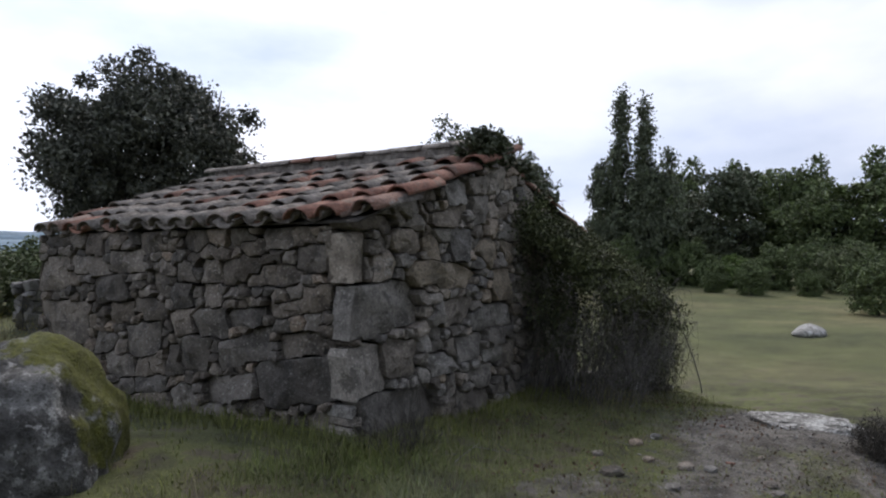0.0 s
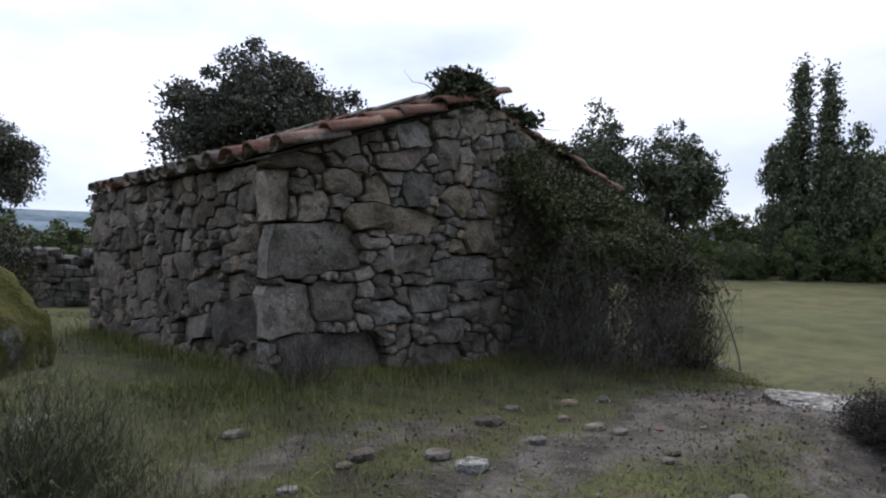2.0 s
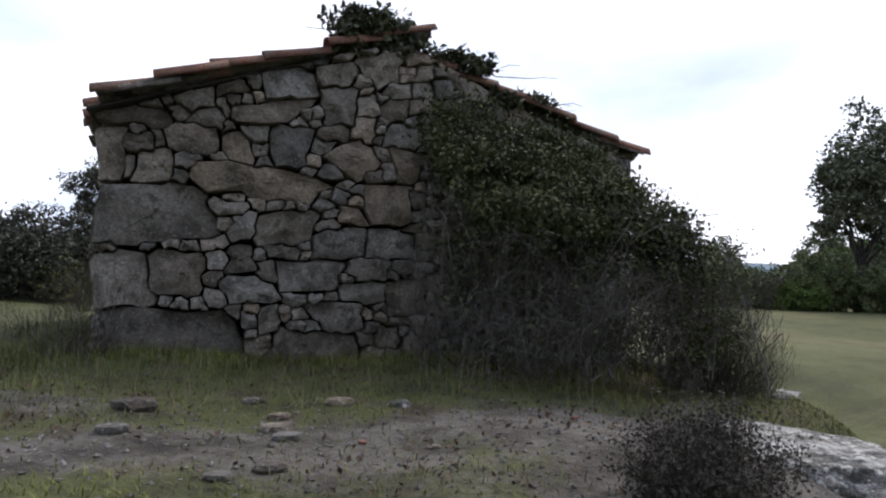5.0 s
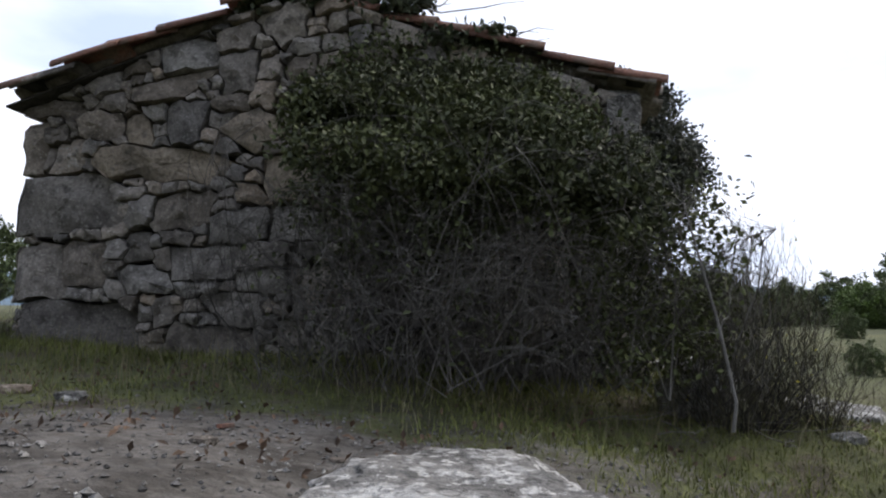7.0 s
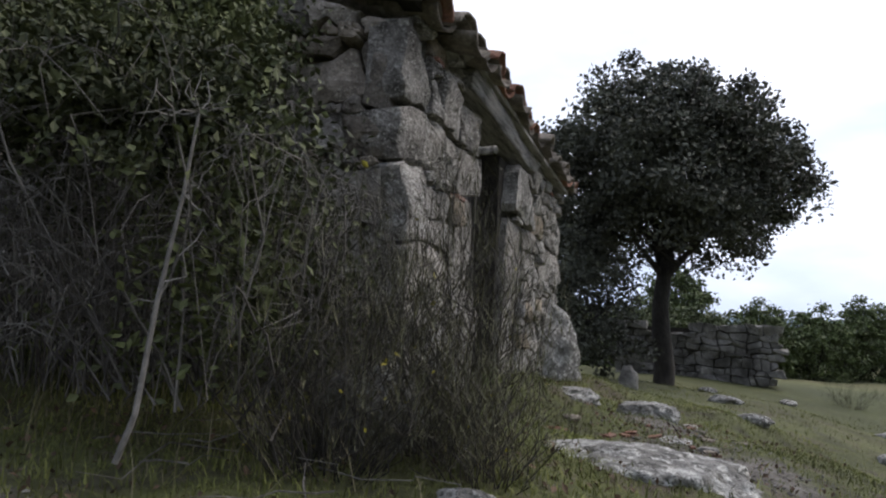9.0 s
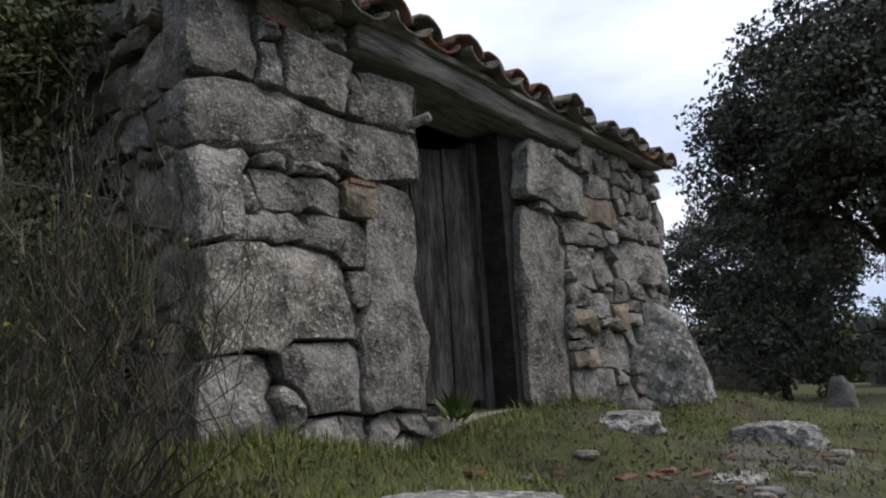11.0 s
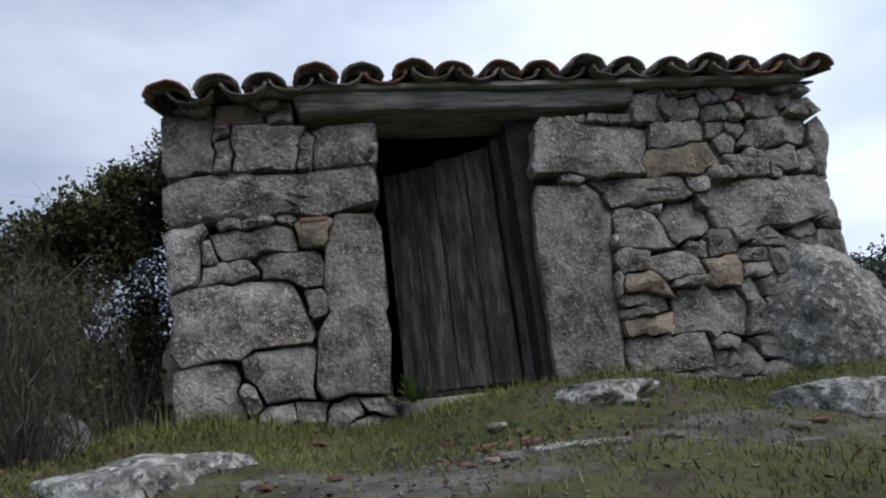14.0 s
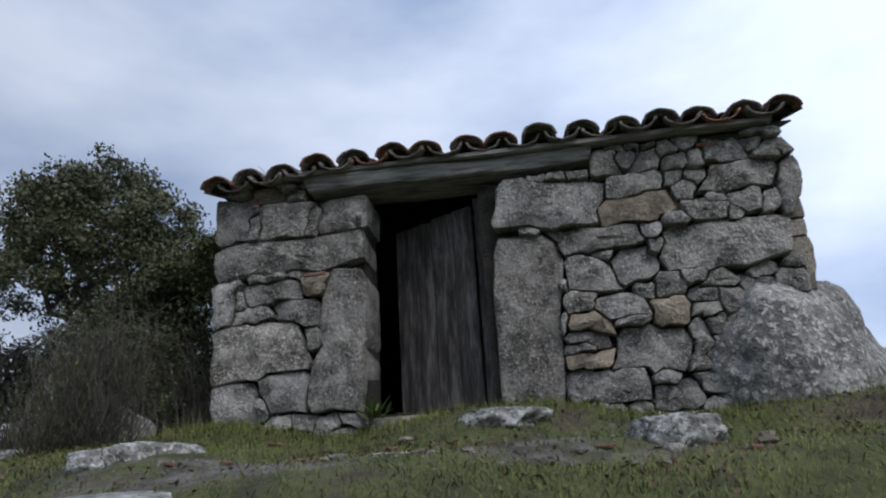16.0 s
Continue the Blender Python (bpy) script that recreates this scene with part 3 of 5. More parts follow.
FRONT_C = ((2.45, 1.27, .34, .16, -.1, .0, .1), (2.24, .48, .21, .56, -.1, -.0, -.0), (2.74, .98, .29, .07, -.0, .0, -.2), (2.66, .75, .14, .10, -.1, -.2, -.3), (2.97, .79, .13, .10, .3, -.0, .1), (3.55, .86, .38, .14, -.0, .0, .2), (3.03, 1.16, .25, .08, .1, -.0, -.0), (3.05, 1.35, .18, .06, .1, .0, .3), (3.29, 1.36, .05, .04, .0, .0, .3), (3.35, 1.27, .06, .06, -.1, -.0, .2), (3.72, 1.32, .23, .08, .1, .0, .4), (3.47, 1.10, .14, .05, -.2, -.0, -.1), (3.74, 1.15, .09, .06, .1, .3, -.4))
FRONT_D = ((3.90, 1.12, .05, .05, .2, -.0, .5), (4.05, 1.22, .08, .17, .3, -.1, .6), (3.65, 1.05, .04, .04, -.0, .1, .2), (3.09, 1.00, .05, .04, -.0, .1, .2), (3.11, .89, .05, .04, -.1, .1, .3), (3.17, .62, .09, .07, -.0, -.1, .0), (3.01, .59, .06, .04, .0, .0, .3), (3.48, .61, .07, .06, .4, .5, -1.1), (3.35, .54, .10, .04, .0, -.1, .1), (2.57, .55, .09, .06, .0, .1, .2), (2.85, .50, .16, .06, -.0, -.0, -.2), (3.15, .45, .11, .08, -.0, .1, .0), (3.35, .44, .07, .04, -.0, -.0, .1))
FRONT_E = ((2.62, .42, .12, .05, -.1, -.2, -.4), (2.89, .40, .09, .02, -.1, .0, .2), (2.45, .44, .02, .07, -.2, .1, -.1), (2.60, .31, .12, .04, -.1, .0, -.1), (2.54, .26, .09, .03, .0, -.1, .1), (2.60, .17, .14, .04, .1, .1, .0), (3.00, .22, .21, .13, -.1, -.1, .1), (3.31, .28, .05, .09, .5, -.2, .4), (2.70, .01, .24, .09, -.0, .0, .0), (3.11, -.08, .14, .07, -.0, -.1, .1), (2.87, 1.52, .08, .08, -.0, -.1, -.1), (3.14, 1.52, .09, .07, -.0, -.0, .1), (3.46, 1.49, .04, .08, .1, -.2, .2))
FRONT_F = ((3.66, 1.53, .13, .07, .0, -.1, -.2), (4.04, 1.51, .17, .04, .1, .0, .3), (3.92, 1.44, .07, .02, -.1, .0, .3), (2.49, .68, .02, .03, -.1, .1, .1))
BACK_A = ((3.63, .70, .38, .19, -.0, .2, .4), (2.90, 1.03, .26, .12, -.1, .0, .2), (3.83, 1.15, .24, .16, -.1, -.1, -.1), (2.76, .82, .19, .09, -.1, .1, .0), (2.34, .87, .20, .08, .1, .0, -.0), (2.41, .59, .22, .14, -.1, .1, -.1), (1.56, 1.01, .12, .09, -.1, .1, -.0), (1.19, 1.22, .22, .10, -.1, .0, .1), (1.86, 1.20, .10, .08, -.1, -.1, .1), (1.01, 1.18, .17, .08, -.0, .1, .1), (1.55, .78, .21, .11, -.1, .1, .4), (1.19, .85, .23, .07, -.1, .1, -.0), (.74, .93, .17, .05, -.1, .1, -.1))
BACK_B = ((.63, 1.06, .09, .05, -.1, -.0, .2), (1.74, .53, .19, .15, -.0, -.2, -.4), (2.01, .45, .10, .13, .0, -.2, .2), (1.18, .60, .30, .11, -.3, .0, -.3), (.58, .67, .23, .09, -.1, .0, .2), (.78, .80, .11, .05, -.1, .1, .1), (.47, .84, .08, .06, -.1, .0, -.0), (.56, .41, .46, .17, -.2, .1, -.0), (1.33, .27, .29, .10, -.2, .1, .2), (1.88, .15, .13, .12, -.5, -.1, .4), (2.75, .34, .23, .10, -.0, .0, .1), (3.53, .35, .19, .11, -.0, .1, .1), (3.24, 1.24, .28, .08, -.0, .0, .5))
BACK_C = ((2.65, 1.28, .22, .10, -.0, .0, .2), (1.57, 1.21, .12, .09, .0, .1, .2), (2.17, 1.09, .15, .09, .1, .1, .1), (2.32, .22, .21, .06, -.1, .1, -.1), (2.40, -.05, .32, .15, -.1, .1, .0), (2.39, .85, .09, .05, -.1, .1, -1.1))

W, L, EAVE, RIDGE_X, RIDGE = 4.06, 4.1, 1.58, 2.03, 2.27


def roof_z(x):
    """Height of the underside of the tiles."""
    return RIDGE - (0.345 if x < RIDGE_X else 0.29) * abs(x - RIDGE_X)


def stone_gap(U, V, stone):
    """Distance in metres from a stone's edge, negative inside it."""
    c, h, a, b, tilt, taper, slant = stone
    du, dv = U - c, V - h
    y = dv * math.cos(tilt) - du * math.sin(tilt)
    x = du * math.cos(tilt) + dv * math.sin(tilt) - slant * y
    half = a * (1 + taper * np.clip(y / b, -1.3, 1.3))
    p, q = np.abs(x) - half, np.abs(y) - b
    return np.where((p > 0) & (q > 0), np.hypot(p, q), np.maximum(p, q))


def fill_seeds(seeds, inside, u0, u1, v0, v1, rng, lo, hi, room=0.03):
    """Adds smaller stones wherever the main ones leave room."""
    seeds = list(seeds)
    step = 0.02
    U, V = np.meshgrid(np.arange(u0, u1, step), np.arange(v0, v1, step), indexing="ij")
    ok = inside(U, V)
    near = np.full(U.shape, 0.5)
    for stone in seeds:
        near = np.minimum(near, stone_gap(U, V, stone))
    for attempt in range(400):
        free = np.argwhere(ok & (near > room))
        if len(free) == 0:
            break
        i, j = free[rng.randrange(len(free))]
        a = min(hi, max(lo, near[i, j] * rng.uniform(1.0, 1.7)))
        b = max(0.022, min(near[i, j], a * rng.uniform(0.5, 0.9)))
        seeds.append((float(U[i, j]), float(V[i, j]), a, b, rng.uniform(-0.25, 0.25), rng.uniform(-0.25, 0.25), rng.uniform(-0.25, 0.25)))
        near = np.minimum(near, stone_gap(U, V, seeds[-1]))
    return seeds


def chipped(pts, tol):
    """The outline of a stone as straight broken edges with sharp corners."""
    def cut(a, b):
        if b - a < 2:
            return []
        p, q = pts[a], pts[b % len(pts)]
        d = (q - p).normalized() if (q - p).length > 1e-6 else Vector((1, 0))
        far, at = 0.0, a
        for i in range(a + 1, b):
            e = pts[i] - p
            off = abs(e.x * d.y - e.y * d.x)
            if off > far:
                far, at = off, i
        return cut(a, at) + [at] + cut(at, b) if far > tol else []

    n = len(pts)
    far = max(range(n), key=lambda i: (pts[i] - pts[0]).length)
    keep = [0] + cut(0, far) + [far] + cut(far, n)
    corners = [pts[i] for i in keep]
    out = []
    for i, p in enumerate(corners):
        q = corners[(i + 1) % len(corners)]
        k = max(1, int((q - p).length / 0.055))
        for s in range(k):
            m = p.lerp(q, s / k)
            if s:
                m = m * (1 + 0.02 * noise.noise(Vector((m.x * 30, m.y * 30, len(pts)))))
            out.append(m)
    return out


def lay_stones(parent, seeds, inside, u0, u1, v0, v1, to_world, mats, rng, deep=0.13, deep_ones=(), joint=0.007, swell=None, reach=0.024):
    """Fits stones against one another on a wall's face; each is a mesh of its own with a worn edge and a rough face."""
    step = 0.01
    U, V = np.meshgrid(np.arange(u0, u1, step), np.arange(v0, v1, step), indexing="ij")
    WU = U + 0.006 * np.sin(V * 23 + 1.3 * np.sin(U * 9)) + 0.005 * np.sin(V * 51 + U * 17)
    WV = V + 0.006 * np.sin(U * 19 + 1.1 * np.sin(V * 11)) + 0.005 * np.sin(U * 47 - V * 13)
    best, label = np.full(U.shape, 9.0), np.full(U.shape, -1)
    for k, stone in enumerate(seeds):
        d = stone_gap(WU, WV, stone)
        better = d < best
        best[better], label[better] = d[better], k
    label[~inside(U, V)] = -1
    label[best > reach] = -1
    nu, nv = U.shape
    for k, (c, h, a, b, tilt, taper, slant) in enumerate(seeds):
        n = 48 if a > 0.09 else 30
        own = np.argwhere(label == k)
        if len(own) < 14:
            continue
        cu, cv = own.mean(0)
        c2, h2 = u0 + cu * step, v0 + cv * step
        rad = []
        for q in range(n):
            w = 2 * math.pi * q / n
            r = 0.0
            while r < 0.8:
                i, j = int(round((c2 + r * math.cos(w) - u0) / step)), int(round((h2 + r * math.sin(w) - v0) / step))
                if not (0 <= i < nu and 0 <= j < nv) or label[i, j] != k:
                    break
                r += 0.006
            rad.append(max(0.012, r - joint - rng.uniform(0, 0.004)))
        outline = [Vector((rad[q] * math.cos(2 * math.pi * q / n), rad[q] * math.sin(2 * math.pi * q / n))) for q in range(n)]
        size = sum(rad) / n
        outline = chipped(outline, 0.006 + 0.04 * size)
        n = len(outline)
        proud = rng.uniform(-0.02, 0.024)
        depth = 0.42 if k in deep_ones else deep
        verts, faces = [], []
        leanu, leanv = rng.uniform(-0.1, 0.1), rng.uniform(-0.14, 0.05)
        leanu, leanv = leanu * min(1, 0.16 / size), leanv * min(1, 0.16 / size)
        ph = rng.uniform(0, 50)
        facets = [(rng.uniform(-0.3, 0.3), rng.uniform(-0.32, 0.22), rng.uniform(0.0, 0.022)) for q in range(4)]
        rings = ((0.97, -depth), (1.0, -0.03), (0.99, -0.008), (0.965, 0.002), (0.8, 0.006), (0.58, 0.008), (0.36, 0.009), (0.16, 0.01))
        for f, z in rings:
            for q in range(n):
                u, v = outline[q] * f
                bump = 0.0
                if z > -0.02:
                    bump = max(-0.035, min(fa * u + fb * v + fc for fa, fb, fc in facets)) + 0.03 * size ** 0.5 * noise.noise(Vector((u * 5 + ph, v * 5, ph))) + 0.02 * noise.noise(Vector((u * 14, v * 14 + ph, 3.0))) + 0.012 * noise.cell(Vector((u * 9 + ph, v * 9, ph)))
                if z > -0.1:
                    bump += leanu * u + leanv * v
                verts.append(to_world(u, v, z + proud + bump))
        verts.append(to_world(0, 0, 0.012 + proud + min(fc for fa, fb, fc in facets)))
        for r in range(len(rings) - 1):
            for q in range(n):
                q2 = (q + 1) % n
                faces.append((r * n + q, r * n + q2, (r + 1) * n + q2, (r + 1) * n + q))
        last = (len(rings) - 1) * n
        for q in range(n):
            faces.append((last + q, last + (q + 1) % n, last + n))
        origin = to_world(c2, h2, swell(c2, h2) if swell else 0) - to_world(0, 0, 0)
        ob = link_mesh("stone", verts, faces, mats(k, size, rng), parent, smooth=True)
        ob.data.set_sharp_from_angle(angle=radians(34))
        ob.location = origin


hut = thing("stone_hut", "small dry-stone field hut with a clay tile roof", "hut", (2.0, 2.0, 0))
HUT_INV = Matrix.Translation((-2.0, -2.0, 0))


def hut_part(name, bm, mat, label="", smooth=False):
    ob = part(name, bm, mat, hut, label, smooth)
    ob.matrix_parent_inverse = HUT_INV
    return ob


T = 0.1
# cores of the four walls, set back behind the stone faces
prof = [(0.22, -0.4), (W - 0.12, -0.4), (W - 0.12, roof_z(W - 0.12) - 0.06), (RIDGE_X, RIDGE - 0.06), (0.22, roof_z(0.22) - 0.06)]


def gable_core(y0, y1):
    b = bmesh.new()
    f = [b.verts.new((x, y0, z)) for x, z in prof]
    g = [b.verts.new((x, y1, z)) for x, z in prof]
    b.faces.new(f)
    b.faces.new(g[::-1])
    for i in range(5):
        b.faces.new((f[i], g[i], g[(i + 1) % 5], f[(i + 1) % 5]))
    bmesh.ops.recalc_face_normals(b, faces=b.faces)
    return b


wall_gable = hut_part("gable_wall", gable_core(0.26, 0.5), M_CORE, "gable wall of grey granite rubble laid dry")
wall_far = hut_part("gable_wall", gable_core(L - 0.45, L - T), M_CORE, "far gable wall of granite rubble")
wall_back = hut_part("back_wall", box_bm(T + 0.05, 0.5, 0.34, L - 0.05, -0.4, 1.55), M_CORE, "low back wall of brown-grey granite rubble")
DOOR0, DOOR1, LINTEL = 1.15, 1.93, 1.505
fw = bmesh.new()
for y0, y1, z0, z1 in ((0.45, DOOR0 - 0.03, -0.4, 1.5), (DOOR1 + 0.03, L - 0.45, -0.4, 1.5)):
    b = box_bm(W - 0.45, W - T, y0, y1, z0, z1)
    me = bpy.data.meshes.new("tmp")
    b.to_mesh(me)
    b.free()
    fw.from_mesh(me)
    bpy.data.meshes.remove(me)
wall_front = hut_part("front_wall", fw, M_CORE, "front wall of pale grey granite blocks with a doorway")


rng = random.Random(5)


def gable_swell(u, v):
    """The gable is set back at the back corner and bellies out in the middle."""
    return -0.13 * (1 - u / W) + 0.16 * math.sin(math.pi * min(1, u * 1.25 / W))


g_in = lambda U, V: (U > 0.07 + 0.03 * np.sin(V * 7)) & (U < W - 0.1) & (V < RIDGE - 0.345 * np.abs(U - RIDGE_X) - 0.015) & (V > -0.3)
g_seeds = fill_seeds(GABLE_A + GABLE_B + GABLE_C + GABLE_D + GABLE_E + GABLE_F, lambda U, V: g_in(U, V) & (U > 0.13), 0, W, -0.25, RIDGE, rng, 0.035, 0.17)
TAN_G = (13, 14, 18, 19, 35)
lay_stones(wall_gable, g_seeds, g_in, -0.02, W, -0.25, RIDGE + 0.05, lambda u, v, z: Vector((u, -z, v)), lambda k, s, r: M_TAN if k in TAN_G else M_GABLE, rng, 0.22, swell=gable_swell)
b_in = lambda U, V: (U > 0.24) & (U < L) & (V < 1.56) & (V > -0.3)
b_seeds = fill_seeds(BACK_A + BACK_B + BACK_C, lambda U, V: b_in(U, V) & (U > 0.3), 0.2, L, -0.25, 1.56, rng, 0.05, 0.16)
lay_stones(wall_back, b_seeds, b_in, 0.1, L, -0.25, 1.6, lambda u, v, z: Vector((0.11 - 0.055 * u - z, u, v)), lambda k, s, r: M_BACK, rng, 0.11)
f_in = lambda U, V: (U > 0.0) & (U < L - 0.02 + 0.05 * np.sin(V * 9 + 2)) & (V < 1.65) & (V > -0.35) & ~((U > DOOR0 - 0.02 + 0.03 * V) & (U < DOOR1 + 0.09) & (V < 1.66)) & ~((U > 0.72) & (U < 2.77) & (V > LINTEL - 0.005))
f_seeds = fill_seeds(FRONT_A + FRONT_B + FRONT_C + FRONT_D + FRONT_E + FRONT_F, lambda U, V: f_in(U, V) & (U > 0.15) & (U < L - 0.15) & ~((U > 1.02) & (U < 2.2)), 0, L, -0.3, 1.65, rng, 0.03, 0.09, 0.042)
TAN_F = (1, 12, 32, 50, 52, 57)
lay_stones(wall_front, f_seeds, f_in, -0.03, L + 0.08, -0.35, 1.67, lambda u, v, z: Vector((W + z, u, v)), lambda k, s, r: M_TAN if k in TAN_F else M_FRONT, rng, 0.2, (7, 8, 16, 26, 27), 0.007, reach=0.03)
far_in = lambda U, V: (U > 0.13) & (U < W - 0.1) & (V < RIDGE - 0.345 * np.abs(U - RIDGE_X) - 0.015) & (V > -0.2)
far_seeds = fill_seeds((), far_in, 0.05, W, -0.2, RIDGE, rng, 0.12, 0.25, 0.06)
lay_stones(wall_far, far_seeds, far_in, -0.02, W, -0.2, RIDGE + 0.05, lambda u, v, z: Vector((u, L + z, v)), lambda k, s, r: M_GABLE, rng, 0.15)


# doorway: lintel, eave board, threshold, door
b = box_bm(W - 0.36, W + 0.06, 0.73, 2.77, LINTEL + 0.005, 1.65, 0.02, 7, 0.0, 3)
for v in b.verts:
    t = (v.co.y - 0.73) / 2.04
    low = (1.65 - v.co.z) / 0.14
    v.co.z += low * (0.01 + 0.045 * t + 0.018 * math.sin(5.5 * t + 0.6)) - (1 - low) * 0.012 * math.sin(3 * t)
    v.co.x += 0.02 * math.sin(4 * t + 1) * (v.co.x > W - 0.2) - 0.03 * low * (v.co.x > W - 0.2)
    v.co += noise.noise_vector(Vector((v.co.x * 9, v.co.y * 3, v.co.z * 14))) * 0.014
    v.co.y += 0.05 * noise.noise(v.co * 13) * (abs(t - 0.5) > 0.46)
lintel = hut_part("lintel", b, M_BEAM, "weathered grey oak lintel beam", True)
lintel.data.set_sharp_from_angle(angle=radians(40))
hut_part("eave_board", box_bm(W - 0.03, W + 0.09, 0.5, L - 0.12, 1.652, 1.682, 0.003, 3, 0.008, 9), M_BEAM, "thin grey eave board")
hut_part("threshold", box_bm(W - 0.4, W - 0.02, DOOR0, DOOR1, -0.2, -0.085, 0.02, 2, 0.02, 4), M_GABLE, "worn stone threshold", True)
door = hut_part("door", box_bm(0.002, 0.03, 0.03, 0.7, 0.2, 0.28, 0.004), M_DOOR, "old plank door standing ajar")
door.matrix_parent_inverse = Matrix.Identity(4)
door.matrix_basis = HUT_INV @ pose(W - 0.3, DOOR1 - 0.03, -0.03, 0, 0, 180 - 27)
widths = (0.17, 0.2, 0.17, 0.18)
y = 0.005
for i, wd in enumerate(widths):
    top = 1.45 - 0.012 * i - (0.006 if i == 2 else 0)
    bm = box_bm(0.0, 0.028, y, y + wd - 0.008, 0.0, top, 0.004, 3, 0.004, i)
    for v in bm.verts:
        v.co.x *= -1
    part("plank", bm, M_DOOR, door)
    y += wd
part("rail", box_bm(0.002, 0.03, 0.04, 0.68, 1.0, 1.08, 0.004), M_DOOR, door)
sp = Soup()
sp.tube([Vector((W - 0.1, DOOR0 - 0.08, 1.28)), Vector((W + 0.03, DOOR0 - 0.04, 1.285)), Vector((W + 0.1, DOOR0 - 0.015, 1.3))], 0.028, 0.024, 8)
peg = sp.link("door_peg", M_BEAM, hut, "short wooden peg beside the doorway", True)
peg.matrix_parent_inverse = HUT_INV
hut_part("door_frame", box_bm(W - 0.4, W - 0.26, DOOR1 - 0.02, DOOR1 + 0.05, -0.1, 1.47, 0.006, 3, 0.008, 2), M_DOOR, "dark hinge post")
hut_part("floor_inside", box_bm(0.4, W - 0.4, 0.4, L - 0.4, -0.1, -0.04), M_CORE, "dark earth floor")

# roof: boards under the tiles, then tiles
bm = bmesh.new()
for s in (-1, 1):
    xe = RIDGE_X + (2.0 if s > 0 else -2.0)
    pts = [(RIDGE_X, -0.02, RIDGE), (RIDGE_X, L + 0.04, RIDGE), (xe, L + 0.04, roof_z(xe)), (xe, -0.02, roof_z(xe))]
    top = [bm.verts.new((x, y, z)) for x, y, z in pts]
    low = [bm.verts.new((x, y, z - 0.014)) for x, y, z in pts]
    bm.faces.new(top)
    bm.faces.new(low[::-1])
    for i in range(4):
        bm.faces.new((top[i], low[i], low[(i + 1) % 4], top[(i + 1) % 4]))
bmesh.ops.recalc_face_normals(bm, faces=bm.faces)
roof = hut_part("roof", bm, M_WOOD, "sagging roof of weathered curved clay tiles")


def tile_mesh(name, r0, r1, mat, flip=False, length=0.46, seed=0):
    """A barrel tile, wide end at its lower edge (x = 0), thick, slightly warped."""
    n, t = 11, 0.016
    verts, faces = [], []
    for i, (x, r) in enumerate(((0, r0), (length * 0.5, (r0 + r1) / 2), (length, r1))):
        for rr in (r, r - t):
            for k in range(n):
                a = radians(4 + 172 * k / (n - 1))
                yy, zz = rr * math.cos(a), rr * math.sin(a) * (0.6 if flip else 0.74)
                wob = 0.009 * noise.noise(Vector((x * 9 + seed, k * 0.7, seed)))
                verts.append((x + 0.006 * noise.noise(Vector((k * 0.9, seed, i))), yy, (-zz + r0 * 0.62 if flip else zz) + wob))
    for i in range(2):
        a, c = i * 2 * n, (i + 1) * 2 * n
        for k in range(n - 1):
            faces.append((a + k, c + k, c + k + 1, a + k + 1))
            faces.append((a + n + k, a + n + k + 1, c + n + k + 1, c + n + k))
        faces.append((a, a + n, c + n, c))
        faces.append((a + n - 1, c + n - 1, c + 2 * n - 1, a + 2 * n - 1))
    for a in (0, 4 * n):
        for k in range(n - 1):
            faces.append((a + k, a + k + 1, a + n + k + 1, a + n + k))
    me = bpy.data.meshes.new(name)
    me.from_pydata(verts, [], faces)
    me.materials.append(mat)
    me.polygons.foreach_set("use_smooth", [True] * len(me.polygons))
    bm = bmesh.new()
    bm.from_mesh(me)
    bmesh.ops.recalc_face_normals(bm, faces=bm.faces)
    bm.to_mesh(me)
    bm.free()
    return me


COVER = [tile_mesh("cover_tile", 0.123, 0.098, M_TILE, seed=s) for s in range(4)]
CHANNEL = [tile_mesh("channel_tile", 0.124, 0.098, M_TILE, True, seed=s + 9) for s in range(3)]
RED = [tile_mesh("cover_tile", 0.124, 0.098, M_TILE_EDGE, seed=s + 20) for s in range(3)]
# added near-black plug, stands in for the shade under each eave tile
PLUG = bpy.data.meshes.new("mortar_plug")
plug_arc = [(0.094 * math.cos(math.pi * k / 8), 0.066 * math.sin(math.pi * k / 8)) for k in range(9)]
PLUG.from_pydata([(x, y, z - 0.012 * (k % 2)) for x in (0, 0.1) for k, (y, z) in enumerate(plug_arc)], [], [tuple(range(9)), tuple(range(17, 8, -1))] + [(k, (k + 1) % 9, 9 + (k + 1) % 9, 9 + k) for k in range(9)])
PLUG.materials.append(M_CORE)
rng = random.Random(11)
PITCH, ROWS, STEP = 0.272, 6, 0.365
SLOPE = {-1: math.atan(0.345), 1: math.atan(0.29)}


def lay_tile(me, side, col_y, d, lift, yaw=0.0, pitch=0.0):
    """Puts a tile on one slope, its lower edge d metres down from the ridge."""
    slope = SLOPE[side]
    x = RIDGE_X + side * d * math.cos(slope)
    z = RIDGE - d * math.sin(slope)
    sag = -0.035 * math.sin(math.pi * min(1, max(0, col_y / L))) * math.sin(math.pi * min(1, d / 2.3)) * (1 if side < 0 else 0.4)
    ob = new(me.name, me)
    ob.parent = roof
    m = Matrix.Translation((x, col_y, z + lift + sag)) @ Matrix.Rotation(0 if side < 0 else math.pi, 4, "Z") @ Matrix.Rotation(yaw, 4, "Z") @ Matrix.Rotation(-slope + pitch, 4, "Y")
    ob.matrix_basis = m


